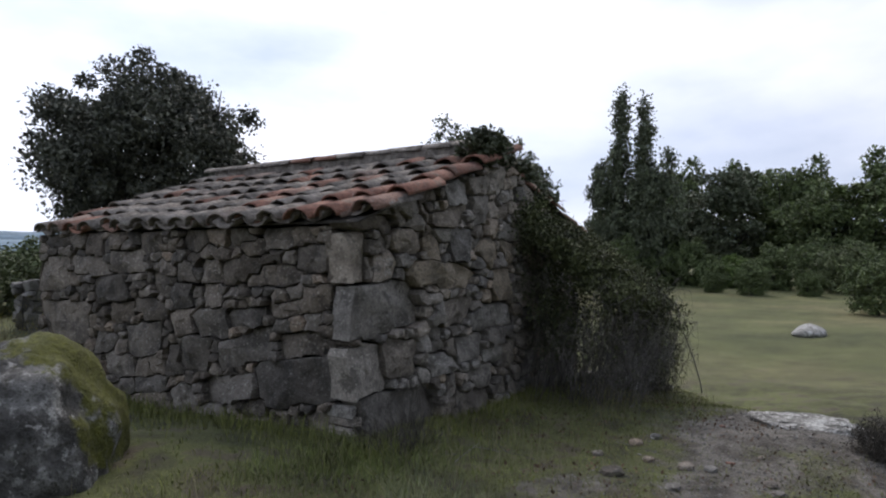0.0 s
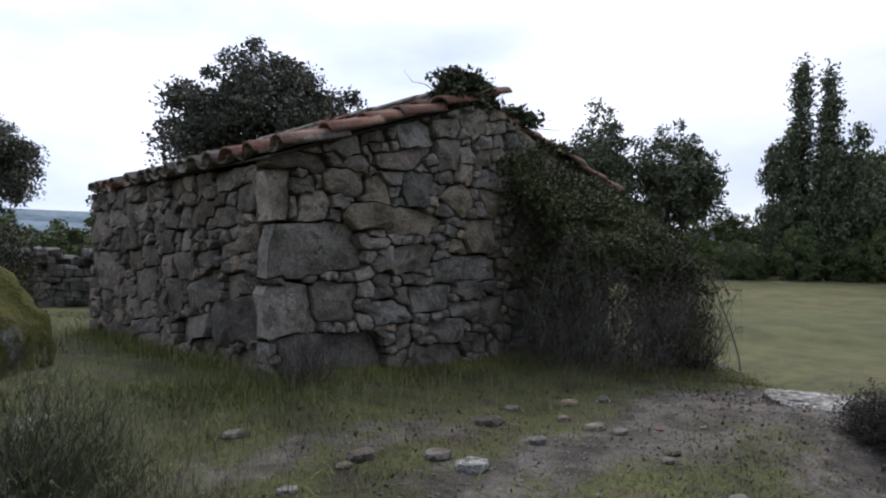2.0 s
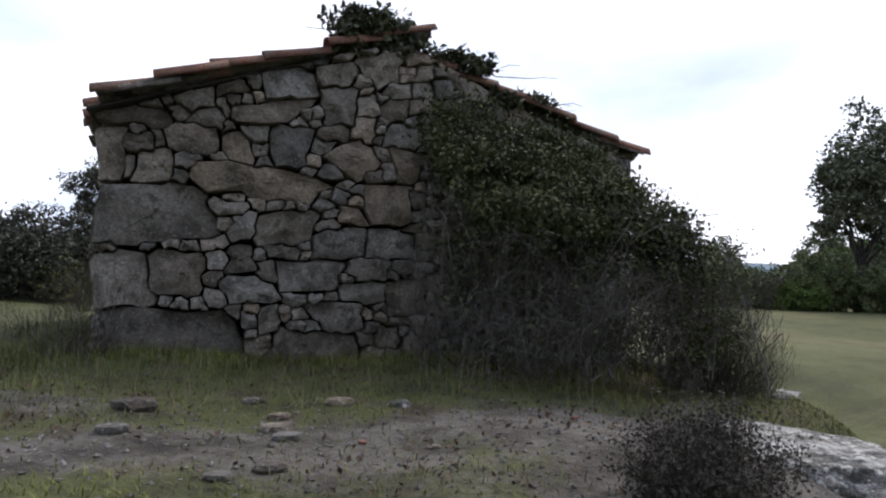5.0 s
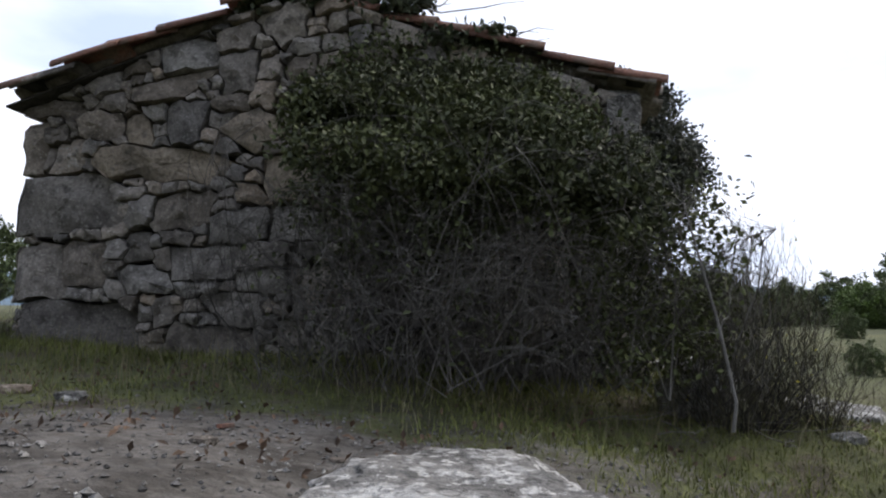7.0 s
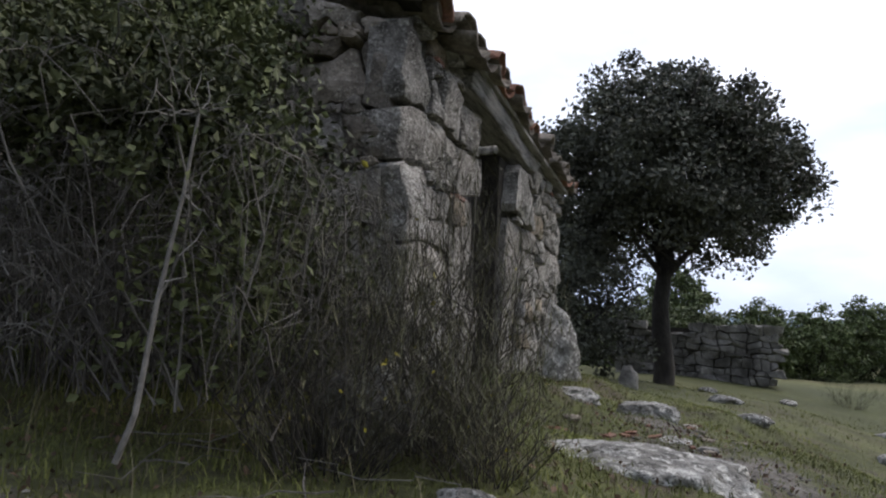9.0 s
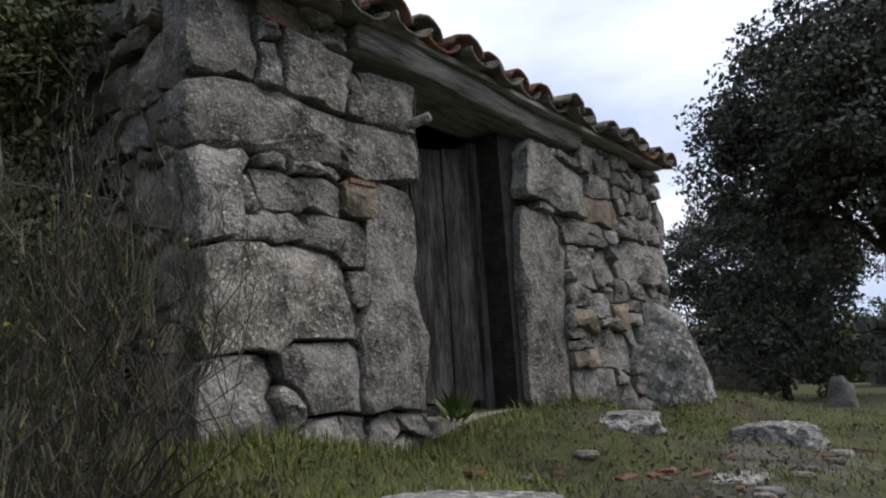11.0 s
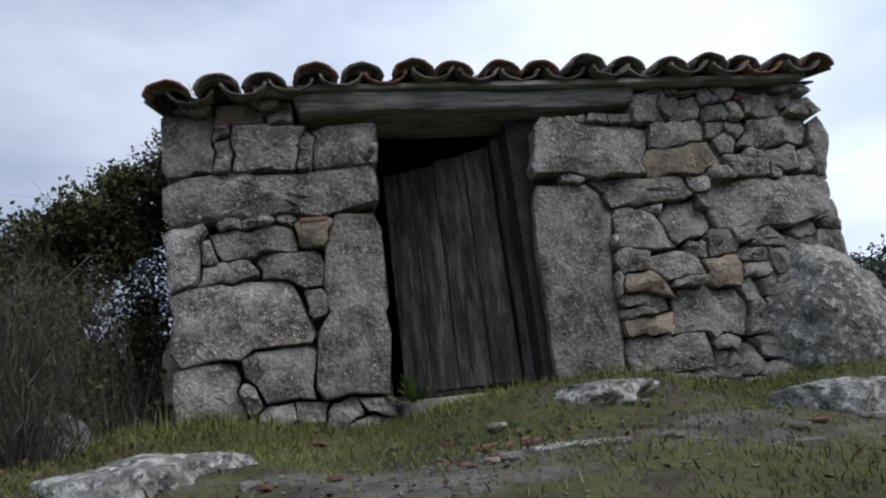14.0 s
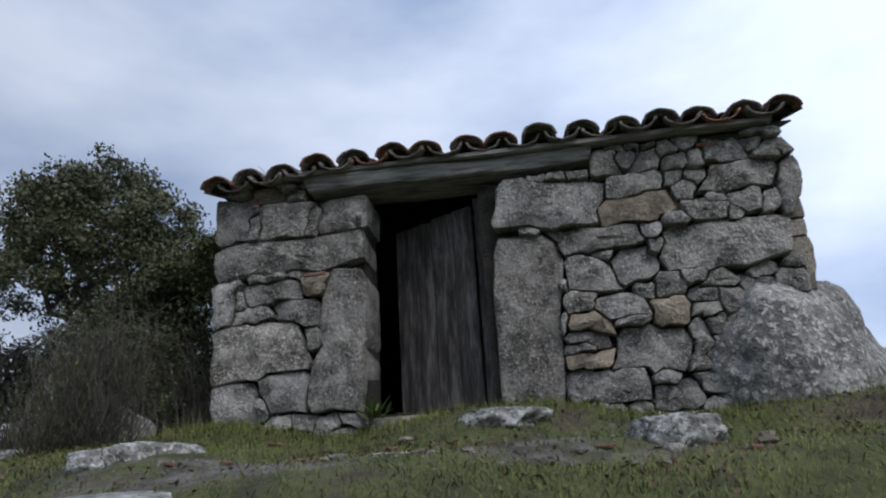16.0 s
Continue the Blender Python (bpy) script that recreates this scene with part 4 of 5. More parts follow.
cols = 16
RED_SHARE = (0.9, 0.55, 0.3, 0.2)
for side in (-1, 1):
    for c in range(cols):
        y0 = (-0.03 if side < 0 else 0.05) + c * (PITCH if side < 0 else PITCH * 0.978)
        wander = rng.uniform(-0.03, 0.03)
        for r in range(ROWS):
            d = 2.33 - r * STEP + rng.uniform(-0.05, 0.05)
            edge = c == 0
            if side < 0 and c < 4:
                d -= (0.2, 0.14, 0.08, 0.03)[c]
            d -= 0.09 if side < 0 else 0.06 if not edge else 0.1
            share = (RED_SHARE[c] if c < 4 else 0.09) if side < 0 else 0.75 if edge else 0.4
            me = rng.choice(RED if rng.random() < share else COVER)
            low = ((0.085, 0.065, 0.045, 0.02)[c] if c < 4 else 0) if side > 0 else 0
            lift = (0.042 if side < 0 else 0.056) + rng.uniform(-0.008, 0.014) - low
            yc = y0 + wander * (1 - r / ROWS) * 0.5 + rng.uniform(-0.018, 0.018)
            yaw, tip = rng.uniform(-0.12, 0.12), 0.06 + rng.uniform(-0.03, 0.035)
            lay_tile(me, side, yc, d + (0.02 if edge else 0), lift, yaw, tip)
            if r == 0:
                # a second, shorter tile under the lowest one, with the dark shade plug below
                lay_tile(rng.choice(COVER), side, yc + rng.uniform(-0.012, 0.012), d - rng.uniform(0.03, 0.07), lift - 0.022, yaw + rng.uniform(-0.08, 0.08), tip - 0.01)
                lay_tile(PLUG, side, yc, d - 0.1, lift - 0.01, yaw, tip)
            if c < cols - 1:
                lay_tile(rng.choice(CHANNEL), side, y0 + PITCH / 2 + rng.uniform(-0.014, 0.014), d + rng.uniform(-0.04, 0.03), (0.004 if side < 0 else 0.016) + rng.uniform(0, 0.008) - low, rng.uniform(-0.07, 0.07), 0.045 + rng.uniform(-0.01, 0.02))
for r in range(11):
    ob = new("ridge_tile", rng.choice(COVER + RED[:1]))
    ob.parent = roof
    ob.matrix_basis = Matrix.Translation((RIDGE_X + rng.uniform(-0.02, 0.02), 0.08 + r * 0.37, RIDGE + 0.115)) @ Matrix.Rotation(math.pi / 2 + rng.uniform(-0.06, 0.06), 4, "Z") @ Matrix.Rotation(-0.04, 4, "Y") @ Matrix.Diagonal((1, 1.15, 0.9, 1))
hut_part("ridge_bed", box_bm(RIDGE_X - 0.1, RIDGE_X + 0.1, 0.06, L - 0.06, RIDGE - 0.03, RIDGE + 0.15, 0.03, 3, 0.02, 6), M_TILE, "grey mortar bed under the ridge tiles", True)
for i in range(2):
    # corner tiles on the eave's mortar bed
    hut_part("wall_plate", box_bm(T + 0.1, 0.4, 0.1, L - 0.1, 1.52, 1.57, 0.01, 2, 0.01, 5) if i else box_bm(W - 0.3, W - 0.02, 2.57, L - 0.1, 1.59, 1.64, 0.01, 2, 0.01, 5), M_WOOD)


# ---- rocks ----
def rock(name, label, at, radii, mat, seed, sink=0.35, detail=4, turn=0.0, flat=0.0, group="", tilt=0.0, skew=0.0, skew_x=0.0):
    """A weathered boulder: facets, cracks and a flattened top."""
    bm = bmesh.new()
    bmesh.ops.create_icosphere(bm, subdivisions=detail, radius=1.0)
    off = Vector((seed * 3.1, seed * 1.7, seed * 0.9))
    cuts = random.Random(seed)
    planes = [(rand_dir(cuts), cuts.uniform(0.72, 0.95)) for k in range(9)]
    for v in bm.verts:
        p = v.co.copy()
        for nrm, dist in planes:
            over = p.dot(nrm) - dist
            if over > 0:
                p -= nrm * over * 0.85
        d = v.co.normalized()
        p += d * (0.16 * noise.noise(d * 1.6 + off) + 0.07 * noise.noise(d * 4 + off) + 0.035 * noise.noise(d * 11 + off) + 0.015 * noise.noise(d * 27 + off))
        if name == "rock_slab":
            p += d * (0.16 * noise.noise(d * 3.1 + off * 2) - 0.1 * abs(noise.noise(d * 6 + off)) + 0.05 * noise.noise(d * 15 + off))
        if flat and p.z > flat:
            p.z = flat + (p.z - flat) * 0.25
        v.co = Vector((p.x * radii[0], p.y * radii[1], p.z * radii[2] - skew * p.y * radii[1] - skew_x * p.x * radii[0]))
    me = bpy.data.meshes.new(name)
    bm.to_mesh(me)
    bm.free()
    me.polygons.foreach_set("use_smooth", [name != "stone"] * len(me.polygons))
    me.materials.append(mat)
    ob = new(name, me)
    z = at[2] if len(at) > 2 else hz(at[0], at[1]) + radii[2] * (1 - 2 * sink)
    ob.matrix_world = pose(at[0], at[1], z, tilt, 0, turn)
    return tagged(ob, label, "rock", group)


rock("boulder", "big granite boulder half covered in yellow-green moss", (-1.68, 0.92, 0.22), (0.66, 0.55, 0.64), M_MOSSROCK, 4, detail=5, turn=20)
rock("rock_slab", "low granite slab with white lichen and moss", (-2.08, -1.05, 0.13), (0.68, 0.62, 0.2), M_MOSSSLAB, 8, flat=0.5, detail=5)
rock("boulder", "large pale lichen-covered boulder leaning against the hut corner", (3.58, 4.0, 0.0), (0.84, 0.62, 0.76), M_PALE, 21, detail=5, turn=-33, skew=0.12, skew_x=0.1)
rock("rock_slab", "flat bedrock outcrop with white lichen rings", (3.16, -2.42, -0.19), (0.37, 0.48, 0.2), M_ROCK, 31, flat=0.55, detail=5)
rock("rock_slab", "grey bedrock slab in grass before the hut", (5.03, 0.18, -0.36), (0.42, 0.36, 0.26), M_ROCK, 35, flat=0.5, detail=5)
rock("rock_slab", "flat lichen stone by the threshold", (4.5, 2.05, -0.2), (0.2, 0.26, 0.14), M_ROCK, 36, flat=0.5, detail=5)
rock("rock_slab", "pale flat stone in bare earth", (5.15, 1.57, -0.39), (0.18, 0.24, 0.1), M_ROCK, 37, flat=0.5, detail=5)
rock("rock_slab", "tilted mossy granite stone in grass", (4.98, 2.87, -0.38), (0.24, 0.27, 0.23), M_ROCK, 39, flat=0.5, detail=5)
rock("rock", "weathered stone beside broom bushes", (4.2, -0.5, -0.12), (0.22, 0.2, 0.2), M_ROCK, 41)
rock("standing_stone", "small upright stone in the pasture", (4.6, 6.9, -0.33), (0.14, 0.09, 0.24), M_GRIT, 44, detail=3)
rock("rock", "pale stone in the open field", (20.0, -1.2), (0.7, 0.5, 0.26), M_ROCK, 45, detail=3)
rock("rock", "pale bedrock in the pasture", (5.7, 0.6, -0.5), (0.75, 0.3, 0.12), M_ROCK, 46, flat=0.5)
rock("rock", "grey rock showing through the grass", (5.4, 5.4, -0.53), (0.36, 0.22, 0.12), M_ROCK, 47, detail=4)
rng = random.Random(3)
for k in range(7):
    rock("rock", "low grey rock in the pasture", (rng.uniform(4.8, 8.5), rng.uniform(4.5, 12)), (rng.uniform(0.1, 0.2), rng.uniform(0.08, 0.16), 0.07), M_ROCK, 60 + k, detail=4, group="pasture rocks")
for x, y in ((27, 14), (28.5, 14.2), (30, 15), (31, 15.4)):
    rock("rock", "dark stone lying in the field", (x, y), (0.24, 0.2, 0.14), M_GRIT, int(x * 3), detail=3, group="field stones")
rock("rock", "pale stone at the end of the thicket", (4.68, -0.9), (0.08, 0.05, 0.035), M_ROCK, 48)
for k, (x, y, s, m) in enumerate(((1.08, -1.93, 0.1, M_BACK), (-0.07, -2.13, 0.11, M_ROCK), (0.51, -1.99, 0.08, M_GABLE), (-0.39, -1.77, 0.1, M_BACK), (-0.65, -1.07, 0.09, M_GABLE), (-0.1, -1.95, 0.1, M_GABLE), (1.67, -1.57, 0.08, M_ROCK), (1.02, -1.35, 0.07, M_BACK), (0.54, -1.62, 0.12, M_BACK), (1.4, -1.5, 0.09, M_BACK))):
    s *= 0.6
    rock("stone", "loose grey stone on bare earth", (x, y), (s * 1.3, s, s * 0.7), m, 80 + k, detail=2, flat=0.4, group="loose stones")
for k in range(34):
    x, y = (rng.gauss(1.2, 1.2), rng.gauss(-2.2, 0.35)) if k < 14 else (rng.gauss(5.1, 0.35), rng.uniform(0.3, 3.4))
    s = rng.uniform(0.018, 0.05)
    rock("stone", "small loose stone on bare earth", (x, y), (s * 1.3, s, s * 0.7), rng.choice((M_GABLE, M_GABLE, M_BACK, M_GRIT)), 100 + k, detail=2, flat=0.4, group="loose stones")
for k in range(20):
    x, y = ((1.36, -2.15), (2.4, -1.9))[k] if k < 2 else (rng.gauss(5.1, 0.28), rng.uniform(0.2, 3.3))
    s = rng.uniform(0.018, 0.055)
    ob = part("tile_shard", box_bm(-s, s, -s * 0.5, s * 0.5, -0.006, 0.006, 0.002, 2, 0.02, k), M_TILE_EDGE, None)
    ob.matrix_world = pose(x, y, hz(x, y) + 0.01, rng.uniform(-10, 10), rng.uniform(-10, 10), rng.uniform(0, 180))
    tagged(ob, "broken red roof tile shard on the ground", "tile shard", "tile shards")


# ---- plants ----
def leaf_cloud(name, pts, size, mat, parent, seed, label="", flatness=0.0):
    """Single leaves at the given points."""
    r = np.random.default_rng(seed)
    pts = np.asarray(pts, float)
    n = len(pts)
    d, u = r.normal(size=(n, 3)), r.normal(size=(n, 3))
    u[:, 2] += flatness
    d /= np.linalg.norm(d, axis=1)[:, None]
    s = np.cross(d, u)
    s /= np.linalg.norm(s, axis=1)[:, None] + 1e-9
    ln = size * r.uniform(0.6, 1.3, (n, 1))
    wd = ln * 0.3
    up = np.cross(s, d)
    mid = pts + d * ln * 0.5 + up * wd * 0.3
    v = np.stack([pts, mid + s * wd, pts + d * ln, mid - s * wd], 1).reshape(-1, 3)
    f = np.arange(n * 4).reshape(-1, 4)
    return link_mesh(name, v.tolist(), f.tolist(), mat, parent, label)


def clump_points(r, centre, radii, clumps, per, spread, hollow=0.55, lower=-1.0):
    """Points gathered in clumps near the surface of an uneven crown."""
    out = []
    for k in range(clumps):
        d = r.normal(size=3)
        d /= np.linalg.norm(d)
        if d[2] < lower:
            d[2] = -d[2] * 0.4
        q = r.uniform(hollow, 1.0) ** 0.7 * (1 + 0.17 * math.sin(5 * d[0] + 3 * d[2]) * math.cos(4 * d[1] + 1))
        c = np.asarray(centre) + d * np.asarray(radii) * q
        sp = spread * r.uniform(0.55, 1.3)
        m = int(per * r.uniform(0.5, 1.4))
        g = r.normal(size=(m, 3))
        g /= np.linalg.norm(g, axis=1)[:, None]
        out.append(c + g * (r.random((m, 1)) ** 0.45) * sp * 1.7 * np.array((1, 1, 0.72)))
    return np.concatenate(out)


def limb(sp, rng, a, b, r0, r1, sides=6, bend=0.12, steps=5):
    pts = []
    for i in range(steps + 1):
        t = i / steps
        p = a.lerp(b, t)
        p += Vector((rng.gauss(0, 1), rng.gauss(0, 1), rng.gauss(0, 0.6))) * bend * (b - a).length * math.sin(math.pi * t) * 0.5
        pts.append(p)
    sp.tube(pts, r0, r1, sides)
    return pts


def tree(name, label, at, crown_z, radii, mat, clumps, per, spread, leaf, seed, trunk=0.16, lean=(0, 0), limbs=9, hollow=0.55, lower=-0.5, group=""):
    rng, r = random.Random(seed), np.random.default_rng(seed)
    top = thing(name, label, "tree", (at[0], at[1], hz(at[0], at[1])), group)
    sp = Soup()
    fork = Vector((lean[0] * 0.6, lean[1] * 0.6, crown_z - radii[2] * 0.75))
    pts = limb(sp, rng, Vector((0, 0, -0.15)), fork, trunk * 1.35, trunk * 0.8, 9, 0.1)
    single = name == "woodland_tree"
    for k in range(limbs):
        arm = sp if single else Soup()
        w = 2 * math.pi * (k + rng.uniform(-0.3, 0.3)) / limbs
        up = rng.uniform(-0.2, 0.75)
        end = Vector((lean[0] + math.cos(w) * radii[0] * 0.8 * rng.uniform(0.6, 1), lean[1] + math.sin(w) * radii[1] * 0.8 * rng.uniform(0.6, 1), crown_z + radii[2] * up))
        q = limb(arm, rng, pts[-1 - (k % 2)], end, trunk * 0.5, trunk * 0.08, 5, 0.2)
        for s in range(3):
            e = q[3] + Vector((rng.gauss(0, 1) * radii[0] * 0.3, rng.gauss(0, 1) * radii[1] * 0.3, rng.uniform(-0.1, 0.35) * radii[2]))
            limb(arm, rng, q[2 + s % 2], e, trunk * 0.2, trunk * 0.04, 4, 0.2, 4)
        if not single:
            arm.link("limb", M_BARK, top, "", True)
    sp.link("trunk", M_BARK, top, "", True)
    leaf_cloud("crown", clump_points(r, (lean[0], lean[1], crown_z), radii, clumps, per, spread, hollow, lower), leaf, mat, top, seed)
    return top


tree("holm_oak", "dark round-crowned holm oak behind the hut", (5.0, 10.2), 3.92, (2.42, 2.4, 2.0), L_OAK, 520, 170, 0.24, 0.095, 2, 0.15, (0.1, 0), 14, 0.4, -0.82)
tree("holm_oak", "low bushy holm oak shoot under the large oak", (3.6, 8.9), 1.35, (1.15, 0.95, 1.3), L_OAK, 90, 110, 0.2, 0.085, 22, 0.06, (0, 0), 7, 0.3, -1.0)
tree("holm_oak", "spreading holm oak beside a ruined wall", (-0.8, 25.5), 4.5, (3.9, 3.6, 2.6), L_OAK, 440, 150, 0.32, 0.13, 6, 0.24, (0, 0), 9, 0.45, -0.95)
for x, y, s in ((-1.0, 15.6, 23), (-3.2, 10.4, 24), (-2.2, 11.2, 25), (-1.3, 12.1, 62), (-0.4, 12.4, 63), (-3.0, 12.2, 64)):
    tree("holm_oak", "low dark bushy holm oak near the ruined wall", (x, y), 0.95, (1.2, 1.05, 0.9), L_OAK, 110, 110, 0.2, 0.085, s, 0.05, (0, 0), 6, 0.3, -1.0, "bushy oaks")
for x, y, s in ((-4.4, -10.2, 26), (-6.2, -9.0, 27), (-7.0, -6.3, 28), (-8.2, -8.0, 29), (-5.4, -12.0, 30)):
    tree("holm_oak", "dark holm oak bush on the terrace side", (x, y), 1.8, (1.7, 1.6, 1.5), L_OAK, 130, 110, 0.22, 0.09, s, 0.05, (0, 0), 6, 0.3, -1.0, "terrace oaks")
tree("oak", "lone round-crowned oak far behind the ruined wall", (-7.5, 20.5), 4.1, (1.1, 1.1, 0.9), L_OLIVE, 60, 110, 0.24, 0.1, 61, 0.12, (0, 0), 6, 0.4, -0.9)
tree("oak", "olive-green oak standing on the terrace side", (-4.6, -7.4), 4.9, (2.3, 2.2, 2.15), L_OLIVE, 260, 170, 0.26, 0.1, 9, 0.2, (0, 0), 10, 0.55, -0.6)
tree("oak", "slender field tree at the meadow edge", (34.5, 22.0), 6.3, (2.4, 2.4, 4.9), L_POPLAR, 190, 80, 0.42, 0.26, 14, 0.25, (0, 0), 8, 0.3, group="meadow trees")
tree("oak", "slender field tree at the meadow edge", (39.2, 19.0), 5.8, (3.1, 3.1, 4.4), L_POPLAR, 220, 80, 0.45, 0.26, 15, 0.25, (0, 0), 8, 0.3, group="meadow trees")


def poplar(at, tall, wide, seed):
    rng, r = random.Random(seed), np.random.default_rng(seed)
    top = thing("poplar", "tall narrow poplar rising over the woodland", "tree", (at[0], at[1], hz(*at)), "poplars")
    sp = Soup()
    sp.tube([Vector((0, 0, -0.2)), Vector((0.1, 0, tall * 0.5)), Vector((0, 0.1, tall * 0.97))], 0.22, 0.03, 7)
    pts = []
    for k in range(110):
        t = r.uniform(0.06, 1.0)
        rad = wide * (0.35 + 0.75 * math.sin(math.pi * min(1, t ** 0.7))) * (1 - 0.55 * t)
        w = r.uniform(0, 6.28)
        c = np.array((math.cos(w) * rad * 0.8, math.sin(w) * rad * 0.8, t * tall))
        limb(sp, rng, Vector((0, 0, max(0.3, c[2] - 0.8))), Vector(c.tolist()), 0.03, 0.008, 3, 0.1, 2)
        pts.append(c + r.normal(size=(55, 3)) * np.array((0.24, 0.24, 0.42)))
    sp.link("trunk", M_BARK, top, "", True)
    leaf_cloud("crown", np.concatenate(pts), 0.24, L_POPLAR, top, seed)


poplar((41.0, 11.7), 13.0, 1.0, 31)
poplar((40.4, 9.9), 12.3, 0.95, 32)

# woodland round the meadow: a few kinds, set out along its edge
KINDS = []
for k, (mat, h, rx) in enumerate(((L_WOOD, 1.0, 0.5), (L_WOOD, 0.9, 0.55), (L_POPLAR, 1.0, 0.45), (L_BRIGHT, 0.7, 0.55), (L_OAK_FAR, 0.8, 0.6))):
    KINDS.append(tree("woodland_tree", "leafy green tree in the woodland edge", (60 + k * 3, 70), 4.6 * h, (6.0 * rx, 6.0 * rx, 4.2 * h), mat, 150, 80, 0.42, 0.28, 50 + k, 0.2, (0, 0), 6, 0.35, -0.9, "woodland trees"))
rng = random.Random(17)


def put_tree(kind, x, y, s, turn):
    m = Matrix.Translation((x, y, hz(x, y) - 0.1)) @ Matrix.Rotation(turn, 4, "Z") @ Matrix.Diagonal((s, s, s * rng.uniform(0.9, 1.1), 1))
    return copy_thing(KINDS[kind], m)


for k in range(92):
    az = radians(-24 + (82 * k / 34 if k < 34 else 82 + 62 * (k - 34) / 58) + rng.uniform(-0.8, 0.8))
    dist = rng.uniform(43, 56) if k < 34 else rng.uniform(34, 66)
    s = rng.uniform(0.88, 1.15) if k < 18 else rng.uniform(0.48, 0.66) if k < 34 else rng.uniform(0.22, 0.55)
    x, y = 1 + dist * math.cos(az), -1 + dist * math.sin(az)
    if math.hypot(x - 37, y - 20) < 4:
        continue
    ob = put_tree(rng.choice((0, 0, 1, 1, 2, 4) if k < 34 else (0, 1, 4, 4)), x, y, s, rng.uniform(0, 6))
    if k >= 18:
        ob.location.z -= 1.3 * s
for x, y, q in ((41.0, 9.4, 0.72), (40.6, 12.4, 0.6)):
    copy_thing(KINDS[2], Matrix.Translation((x, y, hz(x, y) - 0.6)) @ Matrix.Rotation(x, 4, "Z") @ Matrix.Diagonal((q, q, 1.12, 1)))
for k in range(44):
    az = radians(-20 + 80 * k / 44 + rng.uniform(-1, 1))
    dist = rng.uniform(38, 42)
    put_tree(rng.choice((3, 1, 0, 4)), 1 + dist * math.cos(az), -1 + dist * math.sin(az), rng.uniform(0.3, 0.5), rng.uniform(0, 6)).location.z -= 0.5
for k in range(30):
    # farther trees on the other sides of the hut
    az = radians(118 + 210 * k / 30 + rng.uniform(-2, 2))
    dist = rng.uniform(32, 60)
    put_tree(rng.choice((0, 1, 4)), 1 + dist * math.cos(az), -1 + dist * math.sin(az), rng.uniform(0.4, 0.75), rng.uniform(0, 6))
for x, y, s in ((36, 4.8, 0.2), (35.5, 2.7, 0.3), (36.5, 0.0, 0.22), (27.5, -3.0, 0.4), (10.8, 10.9, 0.13), (16, 22, 0.17), (22, 26, 0.2)):
    ob = put_tree(1, x, y, s, rng.uniform(0, 6))
    tagged(ob, "round green shrub in the open pasture", "shrub", "pasture shrubs")
    ob.name = "shrub"
    ob.location.z -= 0.25
for x, y, s in ((2.2, 17.5, 0.36), (4.3, 18.6, 0.4), (6.2, 20.0, 0.42), (8.0, 21.5, 0.4), (5.2, 22.5, 0.5), (9.8, 23.0, 0.42), (0.4, 18.2, 0.4), (11.8, 24.5, 0.44), (3.3, 16.2, 0.22), (6.8, 17.6, 0.22)):
    put_tree(rng.choice((0, 1, 4)), x, y, s, rng.uniform(0, 6)).location.z -= 0.6
for x, y, q in ((-2.6, 23.0, 0.5), (-0.4, 22.4, 0.44), (1.6, 24.0, 0.42), (-6.8, -2.9, 0.46), (-8.5, -4.6, 0.55), (-9.5, -2.2, 0.5), (-7.6, -6.4, 0.5)):
    put_tree(4, x, y, q, rng.uniform(0, 6)).location.z -= 0.7
for k, ob in enumerate(KINDS):
    ob.matrix_basis = Matrix.Translation((55 + 2 * k, 28 + 5 * k, hz(55, 30)))


def broom(at, tall, wide, mat, count, seed, label, flowers=0, name="broom_bush", group="", splay=0.75, shoot=(0.06, 0.17), leafy=0.0):
    """A broom: a sheaf of thin upright twigs that fork and thin out."""
    rng = random.Random(seed)
    top = thing(name, label, "bush", (at[0], at[1], hz(at[0], at[1]) - 0.03), group)
    stems, green, yellow, leaves = Soup(), Soup(), [], []
    for k in range(count // 14):
        w, q = rng.uniform(0, 6.28), rng.random() ** 0.6
        foot = Vector((math.cos(w) * q * wide * 0.35, math.sin(w) * q * wide * 0.35, 0))
        tip = Vector((math.cos(w) * q * wide, math.sin(w) * q * wide, tall * (1 - 0.45 * q * q) * rng.uniform(0.7, 1.05)))
        pts = limb(stems, rng, foot, tip, 0.0016 + 0.0014 * tall, 0.0006, 4, 0.2, 5)
        for j in range(14):
            p = pts[min(5, 1 + int(rng.random() * 4.9))] + Vector((rng.gauss(0, 0.02), rng.gauss(0, 0.02), rng.gauss(0, 0.03)))
            d = (tip - foot).normalized() * 0.5 + rand_dir(rng, 0.4) * splay
            d = d * rng.uniform(*shoot)
            for s in range(2):
                green.blade(p, d + rand_dir(rng) * 0.03, rng.uniform(0.0006, 0.0013))
            if leafy:
                leaves += [tuple(p + d * rng.random() + rand_dir(rng) * 0.008) for q in range(7)]
            if flowers and rng.random() < flowers:
                yellow.append(tuple(p + d * rng.uniform(0.5, 1)))
    if leaves:
        leaf_cloud("foliage", leaves, leafy, mat, top, seed)
    stems.link("stem_sheaf", M_BROOMSTEM, top)
    green.link("twig_mass", mat, top)
    if yellow:
        leaf_cloud("blossom", yellow, 0.022, L_FLOWER, top, seed)
    return top


